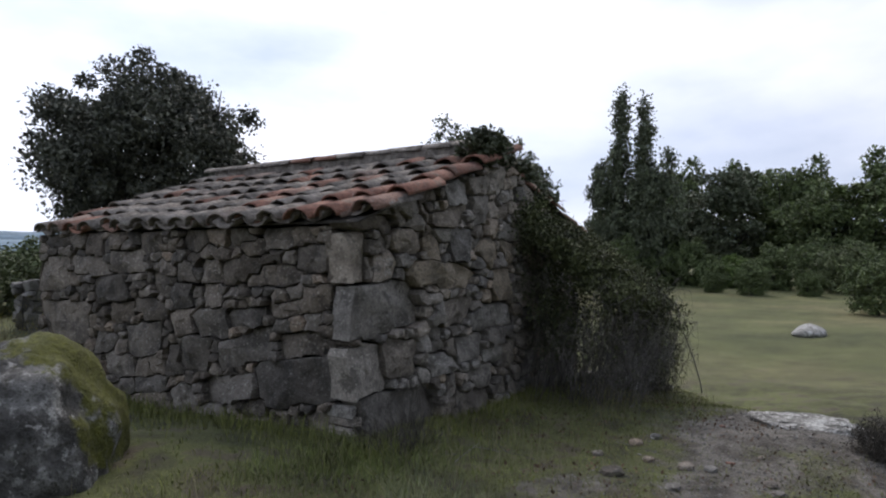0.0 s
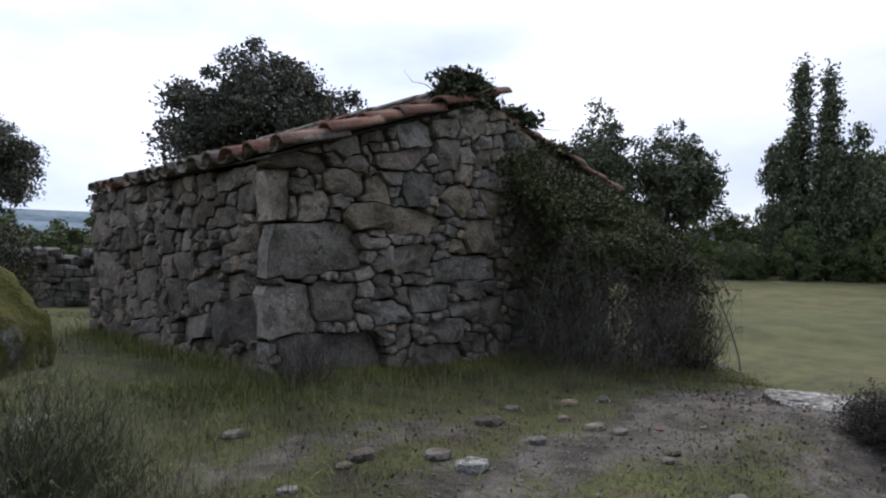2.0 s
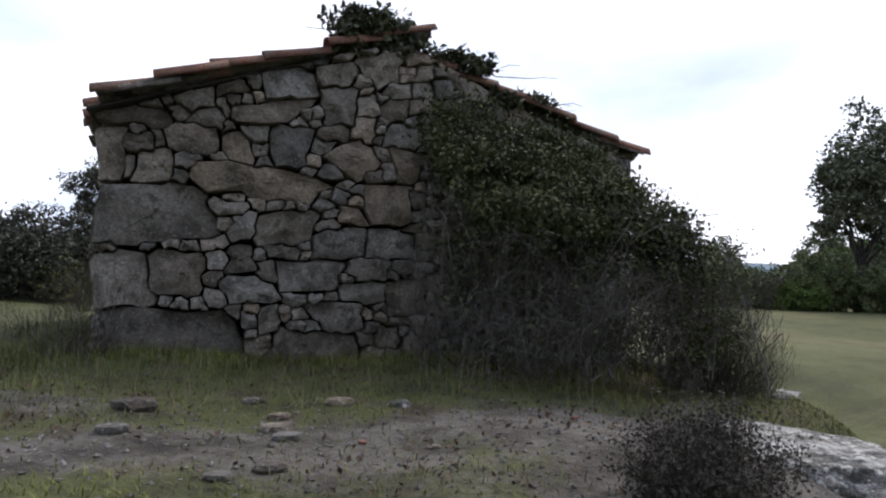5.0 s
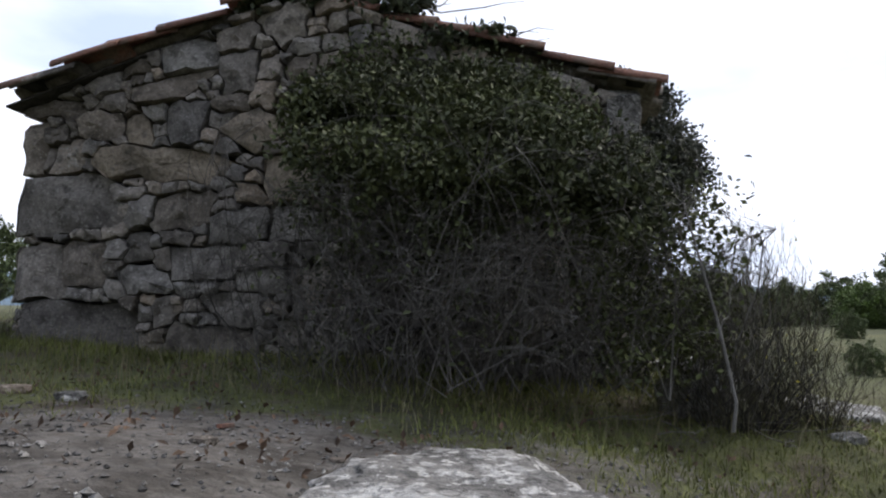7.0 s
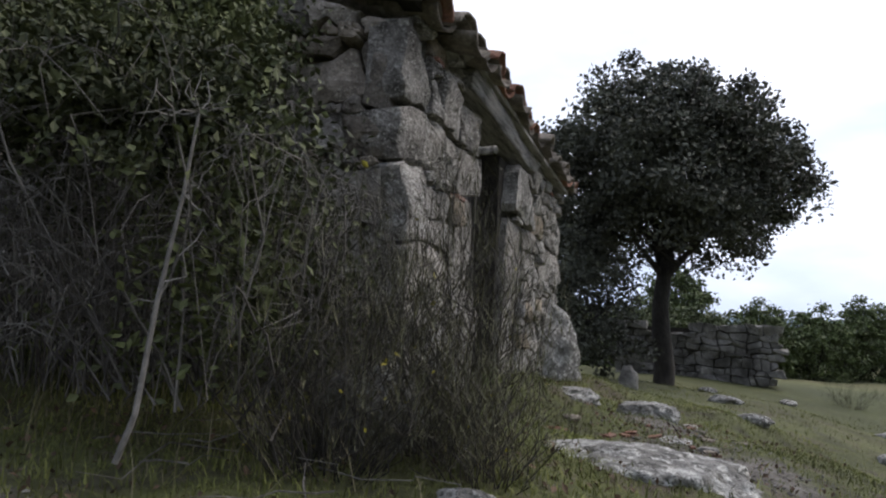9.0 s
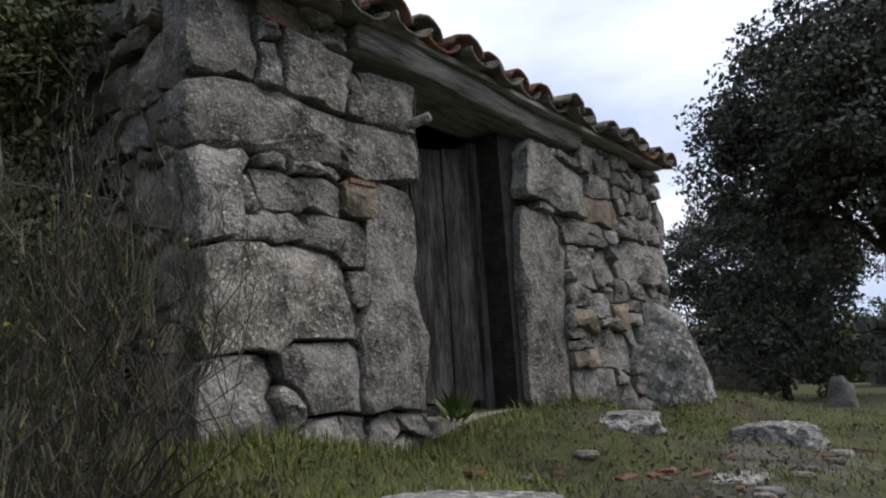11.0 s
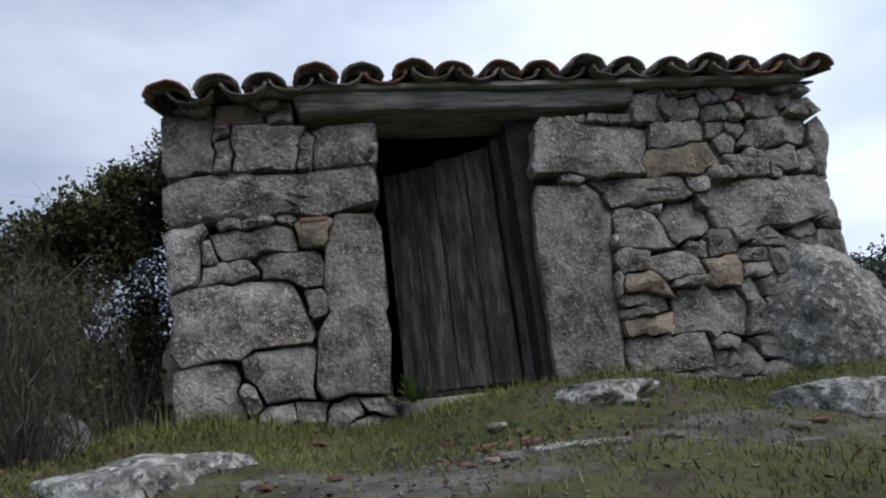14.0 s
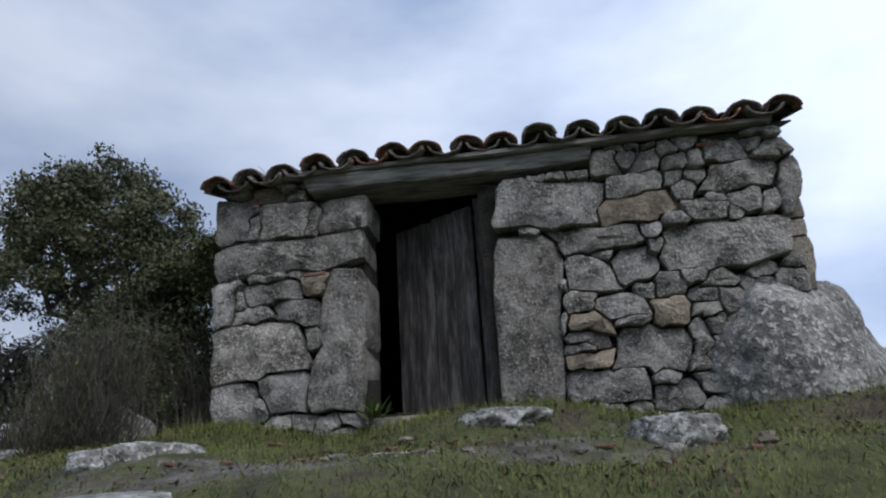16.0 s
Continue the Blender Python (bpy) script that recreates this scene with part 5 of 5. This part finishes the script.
broom((-1.62, -1.72), 0.58, 0.42, L_BROOM_BLUE, 9000, 3, "grey-green broom tuft with dry stalks", shoot=(0.04, 0.11), splay=0.6)
broom((-1.4, -2.05), 0.34, 0.28, L_BROOM_BLUE, 2200, 33, "low grey-green broom tuft in grass", shoot=(0.03, 0.09), splay=0.6)
broom((4.45, -0.45), 0.98, 0.42, L_BROOM, 2600, 4, "tall thin broom bush at the hut corner", 0.006, splay=0.95, shoot=(0.03, 0.11))
broom((4.25, -0.85), 0.85, 0.42, L_BROOM, 1900, 5, "twiggy broom bush with few yellow flowers", 0.008, splay=0.95, shoot=(0.03, 0.11))
broom((4.66, -0.7), 0.42, 0.3, L_BROOM, 1100, 6, "low twiggy broom bush", 0.004, splay=0.95, shoot=(0.03, 0.1))
broom((2.16, -3.04), 0.3, 0.25, L_HEATH, 1900, 7, "dark brown heather bush at the slope edge", name="heather_bush", splay=1.1, shoot=(0.03, 0.09), leafy=0.013)
broom((0.1, -0.35), 0.45, 0.4, L_HEATH, 900, 12, "dead brown weeds against the corner stones", name="dry_weeds", splay=0.8)
broom((-0.9, 6.2), 0.8, 0.9, L_BROOM, 1600, 9, "yellow-flowering broom in the pasture", 0.35, group="flowering brooms")
broom((2.4, 10.6), 0.9, 1.0, L_BROOM, 1600, 10, "yellow-flowering broom in the pasture", 0.35, group="flowering brooms")
broom((-2.6, 5.4), 0.7, 0.8, L_BROOM_BLUE, 1500, 11, "grey-green broom in the pasture", 0.05, group="flowering brooms")
for k, (x, y) in enumerate(((8.4, 12.5), (9.6, 12.2), (10.8, 13.0), (12.0, 12.4), (13.2, 13.2))):
    broom((x, y), 0.6, 0.75, L_BROOM_BLUE, 900, 70 + k, "grey-green broom by the ruined wall", group="distant brooms")


def bramble():
    """Tangle against the gable: an overhanging leafy head, bare grey canes below, arching shoots at its edge."""
    rng, r = random.Random(23), np.random.default_rng(23)
    top = thing("bramble_bush", "bramble thicket of bare grey canes and dark leaves on the gable", "bush", (3.1, -0.6, -0.05))
    canes, fine, pale = Soup(), Soup(), Soup()

    def keep_in(p):
        p.y, p.x = max(-0.72, min(p.y, 0.5)), max(-1.15, min(1.15, p.x))
        p.z = min(p.z, 1.6 - 1.1 * max(0, p.x - 0.3))
        return p

    for k in range(270):
        x0, y0 = rng.uniform(-0.95, 1.05), rng.uniform(-0.5, 0.45)
        a = Vector((x0, y0, 0))
        h = rng.uniform(0.6, 1.7) * (1 - 0.3 * max(0, x0 - 0.3))
        b = Vector((x0 + rng.gauss(0, 0.55), y0 - rng.uniform(0, 0.35), h * rng.uniform(0.8, 1.25)))
        c = b + Vector((rng.gauss(0, 0.4), -rng.uniform(0.05, 0.4), -rng.uniform(0.2, 0.95) * h))
        c.z = max(c.z, 0.03)
        pts = []
        for i in range(10):
            t = i / 9
            p = a * (1 - t) ** 2 + b * 2.0 * t * (1 - t) + c * t * t
            pts.append(keep_in(p + Vector((rng.gauss(0, 0.012), rng.gauss(0, 0.012), rng.gauss(0, 0.01)))))
        canes.tube(pts, rng.uniform(0.002, 0.0045), 0.0009, 4)
        for j in range(11):
            p = pts[rng.randrange(1, 10)]
            e = keep_in(p + rand_dir(rng, -0.1) * rng.uniform(0.08, 0.3))
            fine.tube([p, p.lerp(e, 0.5) + rand_dir(rng) * 0.02, e], 0.0013, 0.0005, 3)
    # long bleached shoots, most of them before the dark heart of the thicket
    for k in range(62):
        x0 = rng.uniform(-0.95, 0.4)
        a = Vector((x0, -0.5 + rng.uniform(-0.2, 0.15), rng.uniform(0.1, 0.75)))
        b = keep_in(a + Vector((rng.gauss(0, 0.22), -rng.uniform(-0.05, 0.2), rng.uniform(-0.3, 0.4))))
        b.z = min(b.z, 0.95)
        q = limb(pale, rng, a, b, 0.0024, 0.0008, 4, 0.18, 6)
        for s in range(3):
            limb(pale, rng, q[2 + s].copy(), q[2 + s] + rand_dir(rng) * rng.uniform(0.04, 0.16), 0.0013, 0.0006, 3, 0.15, 3)
    # arching sprays on the field side
    for k in range(5):
        a = Vector((0.75 + rng.uniform(-0.2, 0.2), -0.2 + rng.uniform(-0.3, 0.3), rng.uniform(0.3, 0.6)))
        e = a + Vector((rng.uniform(0.2, 0.5), rng.gauss(0, 0.12), rng.uniform(-0.7, -0.3)))
        m = (a + e) / 2 + Vector((0.05, 0, rng.uniform(0.12, 0.25)))
        q = [a.lerp(m, t / 6).lerp(m.lerp(e, t / 6), t / 6) for t in range(7)]
        canes.tube(q, 0.003, 0.0009, 4)
        for j in range(8):
            p = q[rng.randrange(1, 7)]
            fine.tube([p, p + rand_dir(rng) * 0.04, p + rand_dir(rng) * rng.uniform(0.06, 0.14)], 0.0012, 0.0005, 3)
    canes.link("cane_thicket", M_TWIG, top)
    fine.link("twig_mass", M_TWIG, top)
    pale.link("dead_growth", M_PALETWIG, top, "bleached dead shoots")
    pts = []

    def clump(c, n, sx, sy, sz):
        pts.append(np.array(c) + r.normal(size=(n, 3)) * np.array((sx, sy, sz)))

    for k in range(230):
        # leafy head, in sprays with gaps between
        x, fall = rng.uniform(-0.85, 0.75), rng.random()
        if noise.noise(Vector((x * 3.4, fall * 3.0, 4.0))) > 0.12:
            continue
        z = 1.68 - 0.8 * fall - 0.34 * max(0, x - 0.1)
        y = 0.42 - (0.1 + 0.85 * math.sin(fall * math.pi / 2)) * rng.uniform(0.72, 1.0)
        if x > 0.55 and z > 1.15:
            continue
        clump((x, y, z), rng.randrange(90, 270), 0.075, 0.065, 0.035)
    for k in range(330):
        # sprays that stand out of the head and droop
        x, fall = rng.uniform(-0.9, 0.7), rng.random()
        if noise.noise(Vector((x * 2.3, fall * 2.6, 9.0))) > 0.2:
            continue
        root = np.array((x, 0.42 - (0.1 + 0.85 * math.sin(fall * math.pi / 2)) * rng.uniform(0.6, 1.0), 1.66 - 0.85 * fall - 0.34 * max(0, x - 0.1)))
        way = np.array((rng.gauss(0, 0.6), -rng.uniform(0.1, 0.8), rng.uniform(-0.7, 0.35)))
        way *= rng.uniform(0.12, 0.34) / np.linalg.norm(way)
        along = r.random((rng.randrange(40, 90), 1)) ** 0.8
        pts.append(root + along * way + r.normal(size=(len(along), 3)) * 0.022 - np.array((0, 0, 0.05)) * along ** 2)
    for k in range(70):
        # darker growth behind, close to the stones
        x = rng.uniform(-0.85, 0.45)
        clump((x, rng.uniform(0.1, 0.42), rng.uniform(0.5, 1.5 - 0.3 * max(0, x))), 90, 0.11, 0.07, 0.09)
    for k in range(90):
        # thin leaves among the canes
        clump((rng.uniform(-0.95, 1.0), rng.uniform(-0.6, 0.3), rng.uniform(0.08, 0.85)), rng.randrange(8, 26), 0.08, 0.08, 0.06)
    for k in range(120):
        # lower growth towards the corner
        clump((rng.uniform(0.55, 1.05), rng.uniform(-0.5, 0.2), rng.uniform(0.1, 0.85)), rng.randrange(25, 60), 0.07, 0.08, 0.07)
    for k in range(70):
        # shoots that climb to the verge
        x = rng.uniform(-0.85, 0.5)
        clump((x, rng.uniform(0.4, 0.5), rng.uniform(1.5, 1.95 - 0.28 * max(0, x + 0.6))), rng.randrange(30, 90), 0.09, 0.04, 0.06)
    pts = np.concatenate(pts)
    pts[:, 1] = np.minimum(pts[:, 1], 0.5)
    leaf_cloud("foliage", pts, 0.034, L_BRAMBLE, top, 7, flatness=1.2)
    return top


bramble()


def ivy(at, radii, clumps, per, seed, label):
    rng, r = random.Random(seed), np.random.default_rng(seed)
    top = thing("ivy", label, "ivy", at)
    sp = Soup()
    for k in range(26):
        e = Vector((rng.gauss(0, radii[0] * 0.7), rng.gauss(0, radii[1] * 0.6), rng.uniform(-0.2, 1) * radii[2] * 1.15))
        limb(sp, rng, Vector((e.x * 0.3, 0, -radii[2] * 0.3)), e, 0.006, 0.0015, 4, 0.2, 4)
    sp.link("stem_sheaf", M_TWIG, top)
    leaf_cloud("foliage", clump_points(r, (0, 0, 0), radii, clumps, per, 0.05, 0.2), 0.055, L_IVY, top, seed, flatness=0.5)


ivy((1.85, 0.02, 2.32), (0.38, 0.22, 0.2), 80, 60, 3, "dark ivy tuft over the ridge end")
ivy((2.45, 0.0, 2.18), (0.45, 0.1, 0.08), 34, 30, 4, "ivy trailing along the roof verge")
ivy((3.0, -0.02, 1.95), (0.35, 0.07, 0.04), 18, 24, 5, "ivy trailing along the roof verge")

# bleached sapling in front of the thicket
sap = thing("dead_sapling", "bleached dead sapling with a fork of bare twigs", "sapling", (4.05, -1.4, -0.12))
sp, rng = Soup(), random.Random(41)
stem = [Vector((0, 0, 0)), Vector((0.02, 0.02, 0.1)), Vector((-0.01, 0.08, 0.35)), Vector((-0.05, 0.17, 0.62)), Vector((-0.09, 0.24, 0.86))]
sp.tube(stem, 0.0075, 0.004, 6)
sp.link("stem", M_PALETWIG, sap)
sp = Soup()
for k in range(16):
    a = stem[-1] if k < 10 else stem[2 + k % 2]
    sp = Soup()
    limb(sp, rng, a.copy(), a + rand_dir(rng, 0.4) * rng.uniform(0.08, 0.2), 0.0028, 0.001, 4, 0.15, 4)
    sp.link("branch", M_PALETWIG, sap)
# fallen twigs and branches
for k in range(16):
    x, y = rng.uniform(3.4, 5.3), rng.uniform(-1.6, -0.5)
    if k > 10:
        x, y = rng.uniform(-1, 1.5), rng.uniform(-1.6, -0.5)
    sp = Soup()
    w = rng.uniform(0, 6.28)
    ln = rng.uniform(0.25, 0.7)
    limb(sp, rng, Vector((0, 0, 0.012)), Vector((math.cos(w) * ln, math.sin(w) * ln, 0.05)), 0.0032, 0.001, 4, 0.15, 5)
    ob = sp.link("fallen_branch", M_PALETWIG if k % 2 else M_TWIG, None)
    ob.location = (x, y, hz(x, y))
    tagged(ob, "dry fallen branch lying in the grass", "branch", "fallen branches")


# ---- ruined walls in the pasture ----
def ruin(name, label, x0, x1, y, tall, thick, seed, crumble=0.2):
    """Dry-stone wall of stacked courses with an uneven top."""
    rng = random.Random(seed)
    top = thing(name, label, "wall", ((x0 + x1) / 2, y, hz((x0 + x1) / 2, y)))
    inv = top.location.copy()
    core = box_bm(x0 + 0.1, x1 - 0.1, y - thick * 0.35, y + thick * 0.35, inv.z - 0.3, inv.z + tall * 0.85)
    c = part("core", core, M_CORE, top)
    c.matrix_parent_inverse = Matrix.Translation(-inv)
    v, f = [], []
    z = 0.0
    while z < tall:
        h = rng.uniform(0.12, 0.21)
        x = x0 + rng.uniform(-0.08, 0.08)
        while x < x1:
            w = rng.uniform(0.13, 0.38)
            if z > tall - crumble and rng.random() < 0.35:
                x += w
                continue
            for yy in (y - thick / 2, y + thick / 2):
                b = box_bm(x, x + w - 0.015, yy - 0.12, yy + 0.12, inv.z + z - 0.1, inv.z + z + h - 0.115, 0.025)
                base = len(v)
                b.verts.index_update()
                for q in b.verts:
                    v.append(q.co + noise.noise_vector(q.co * 4.7) * 0.1)
                f += [tuple(base + q.index for q in face.verts) for face in b.faces]
                b.free()
            x += w
        z += h
    ob = link_mesh("stones", v, f, M_GRIT, top)
    ob.matrix_parent_inverse = Matrix.Translation(-inv)
    tagged(ob, "", "", "", "stuff")


ruin("ruined_wall", "ruined dry-stone enclosure wall of grey granite", 3.9, 7.2, 13.6, 1.25, 0.6, 5)
ruin("ruined_wall", "long tumbled dry-stone wall under trees", -4.5, 2.6, 13.0, 1.15, 0.6, 6, 0.35)

# ---- hills ----
for k, (r0, top_h, seed) in enumerate(((650, 34, 1), (900, 62, 2))):
    n = 180
    v, f = [], []
    for i in range(n):
        w = 2 * math.pi * i / n
        hgt = top_h * (0.55 + 0.6 * noise.noise(Vector((math.cos(w) * 2.2, math.sin(w) * 2.2, seed * 3.3))) + 0.2 * noise.noise(Vector((math.cos(w) * 9, math.sin(w) * 9, seed))))
        for q, z in ((r0, -8), (r0 + 40, hgt * 0.7), (r0 + 90, hgt), (r0 + 260, -8)):
            v.append((math.cos(w) * q, math.sin(w) * q, z))
    for i in range(n):
        for q in range(3):
            f.append((i * 4 + q, ((i + 1) % n) * 4 + q, ((i + 1) % n) * 4 + q + 1, i * 4 + q + 1))
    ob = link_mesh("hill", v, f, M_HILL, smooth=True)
    tagged(ob, "distant hills along the horizon with blue haze in their colour", "hill", kind="structure")


# ---- grass ----
def grass(name, label, count, where, lo, hi, mat, seed, width=0.0025, lean=0.5):
    r = np.random.default_rng(seed)
    x, y = where(r, count)
    keep = (r.random(len(x)) > earth_amount(x, y) * 1.35) & ~((x > 0.05) & (x < W - 0.02) & (y > 0.05) & (y < L))
    x, y = x[keep], y[keep]
    patch = 0.5 + 0.5 * np.sin(1.9 * x + 0.7 * np.sin(2.3 * y)) * np.sin(2.1 * y + 0.9 * np.sin(1.7 * x))
    keep = r.random(len(x)) < 0.35 + 0.65 * patch
    x, y = x[keep], y[keep]
    n = len(x)
    z = height(x, y) - 0.01
    h = r.uniform(lo, hi, n)
    w = r.uniform(0, 6.283, n)
    b = np.abs(r.normal(0, lean, n)) * h
    p = np.stack([x, y, z], 1)
    side = np.stack([-np.sin(w), np.cos(w), 0 * w], 1) * (width * r.uniform(0.6, 1.4, n))[:, None]
    out = np.stack([np.cos(w), np.sin(w), 0 * w], 1)
    mid = p + out * (b * 0.35)[:, None] + np.array((0, 0, 1)) * (h * 0.6)[:, None]
    tip = p + out * b[:, None] + np.array((0, 0, 1)) * h[:, None]
    v = np.stack([p - side, p + side, mid + side * 0.7, mid - side * 0.7, tip], 1).reshape(-1, 3)
    k = np.arange(n) * 5
    faces = np.stack([k, k + 1, k + 2, k + 3], 1).tolist() + np.stack([k + 3, k + 2, k + 4], 1).tolist()
    ob = link_mesh(name, v.tolist(), faces, mat)
    return tagged(ob, label, "grass", kind="stuff")


def box_area(x0, x1, y0, y1):
    return lambda r, n: (r.uniform(x0, x1, n), r.uniform(y0, y1, n))


def wall_foot(r, n):
    t = r.uniform(-0.4, 8.4, n)
    d = np.abs(r.normal(0, 0.16, n)) + 0.02
    x = np.where(t < 4.2, t, W + d)
    y = np.where(t < 4.2, -d - 0.02, (t - 4.2))
    back = r.random(n) < 0.25
    return np.where(back, -d - 0.03, x), np.where(back, r.uniform(-0.3, 4.2, n), y)


grass("grass", "short patchy pasture grass on the terrace", 110000, box_area(-3.2, 5.0, -3.2, 0.2), 0.012, 0.045, L_GRASS, 1, 0.0022, 1.3)
grass("grass", "short pasture grass before the hut front", 80000, box_area(4.0, 6.6, -1.6, 5.0), 0.012, 0.045, L_GRASS, 2, 0.0022, 1.3)
grass("grass", "short pasture grass around the hut", 30000, box_area(-3.5, 9, -0.5, 11), 0.02, 0.06, L_GRASS, 3, 0.004, 0.9)
grass("tall_grass", "taller grass along the foot of the walls", 8000, wall_foot, 0.025, 0.09, L_GRASS, 4, 0.0025, 0.5)
grass("dry_grass", "dry straw-coloured grass stalks", 4500, box_area(-2.8, 4.6, -1.6, 0.1), 0.06, 0.2, L_STRAW, 5, 0.0014, 0.7)
grass("dry_grass", "dry straw-coloured grass in the pasture", 9000, box_area(-3.2, 6.4, -3.0, 4.6), 0.02, 0.06, L_STRAW, 6, 0.0015, 0.9)

grass("grass", "low yellowish grass beside the thicket", 8000, box_area(3.0, 5.4, -2.4, -0.6), 0.01, 0.035, L_GRASS, 24, 0.0022, 1.3)
grass("grass", "fresh green grass tufts before the door", 11000, box_area(4.15, 5.2, -0.3, 3.2), 0.012, 0.036, L_FRESH, 25, 0.0024, 0.9)
grass("tall_grass", "rank green grass at the foot of the gable", 5000, lambda r, n: (r.uniform(-0.6, 4.3, n), -np.abs(r.normal(0, 0.3, n)) - 0.03), 0.02, 0.09, L_GRASS, 14, 0.0026, 0.7)
grass("tall_grass", "rank green grass at the foot of the back wall", 3000, lambda r, n: (0.05 - np.abs(r.normal(0, 0.3, n)), r.uniform(-0.4, 4.2, n)), 0.03, 0.16, L_GRASS, 15, 0.0026, 0.6)

grass("tall_grass", "rank weeds beside the back corner of the hut", 3500, lambda r, n: (r.normal(-0.3, 0.4, n), r.normal(-0.25, 0.28, n)), 0.02, 0.09, L_FRESH, 34, 0.0022, 0.9)
grass("dry_grass", "tall dry stalks on the terrace edge", 2200, lambda r, n: (r.normal(-1.25, 0.5, n), r.normal(-1.5, 0.35, n)), 0.06, 0.2, L_STRAW, 35, 0.0012, 0.9)
grass("tall_grass", "green grass tufts on the terrace edge", 1800, lambda r, n: (r.normal(-1.0, 0.6, n), r.normal(-1.4, 0.4, n)), 0.025, 0.09, L_FRESH, 36, 0.002, 0.9)
grass("tall_grass", "yellow-green weeds before the thicket", 6000, lambda r, n: (r.normal(3.9, 0.5, n), r.normal(-1.5, 0.25, n)), 0.012, 0.07, L_GRASS, 37, 0.002, 0.9)


def gravel(count, seed):
    """Grit and pebbles on the bare earth."""
    r = np.random.default_rng(seed)
    x = np.concatenate([r.uniform(-2.5, 4.2, count), r.uniform(4.2, 6.2, count // 2)])
    y = np.concatenate([r.uniform(-3.2, -1.4, count), r.uniform(-0.4, 4.2, count // 2)])
    keep = r.random(len(x)) < earth_amount(x, y) * 1.6 - 0.1
    x, y = x[keep], y[keep]
    n = len(x)
    s = 0.003 + 0.009 * r.random(n) ** 3
    c = np.stack([x, y, height(x, y) + s * 0.3], 1)
    base = np.array(((1, 0, 0), (0, 1, 0), (-1, 0, 0), (0, -1, 0), (0, 0, 0.7), (0, 0, -0.7)))
    v = c[:, None, :] + (base[None] * r.uniform(0.6, 1.5, (n, 6, 1)) + r.normal(0, 0.12, (n, 6, 3))) * s[:, None, None]
    k = (np.arange(n) * 6)[:, None]
    f = np.concatenate([k + np.array(t)[None] for t in ((0, 1, 4), (1, 2, 4), (2, 3, 4), (3, 0, 4), (1, 0, 5), (2, 1, 5), (3, 2, 5), (0, 3, 5))])
    ob = link_mesh("gravel", v.reshape(-1, 3).tolist(), f.tolist(), M_GRIT)
    tagged(ob, "grey grit and pebbles on trodden earth", "gravel", kind="stuff")


gravel(9000, 4)

# broad-leaved weed at the threshold
weed = thing("foxglove_rosette", "bright green leafy weed growing by the door jamb", "weed", (4.14, 1.2, -0.1))
sp, rng = Soup(), random.Random(2)
for k in range(22):
    w = rng.uniform(0, 6.28)
    d = Vector((math.cos(w), math.sin(w), rng.uniform(0.4, 1.6))).normalized()
    sp.leaf(Vector((rng.gauss(0, 0.02), rng.gauss(0, 0.03), 0)), d, Vector((-d.x, -d.y, 1)).normalized(), rng.uniform(0.1, 0.2), 0.035)
sp.link("foliage", L_BRIGHT, weed)

for k, (y, z, wd) in enumerate(((0.78, 0.925, 0.075), (3.55, 1.565, 0.06), (0.34, 1.51, 0.05))):
    ob = hut_part("tile_shim", box_bm(W - 0.06, W + 0.012, y - wd, y + wd, z - 0.011, z + 0.011, 0.003, 2, 0.006, k), M_TILE_EDGE, "red tile sliver wedged between stones")


# fallen leaves and dark crumbs in the grass
lr = np.random.default_rng(12)
lx = np.concatenate([lr.uniform(4.2, 6.2, 2600), lr.uniform(-2.6, 4.4, 3600)])
ly = np.concatenate([lr.uniform(-1.0, 4.2, 2600), lr.uniform(-3.2, -0.4, 3600)])
lk = np.sin(2.7 * lx + 1) * np.sin(3.1 * ly + 0.5 * lx) + lr.normal(0, 0.4, len(lx)) > 0.15
lx, ly = lx[lk], ly[lk]
M_LITTER = leaf_material("brown_leaf_litter", (0.05, 0.032, 0.02), (0.15, 0.095, 0.06), 0.3, 0.9)
tagged(leaf_cloud("leaf_litter", np.stack([lx, ly, height(lx, ly) + 0.015], 1), 0.028, M_LITTER, None, 5, flatness=3.0), "brown dead leaves scattered in short grass", "leaf litter", kind="stuff")
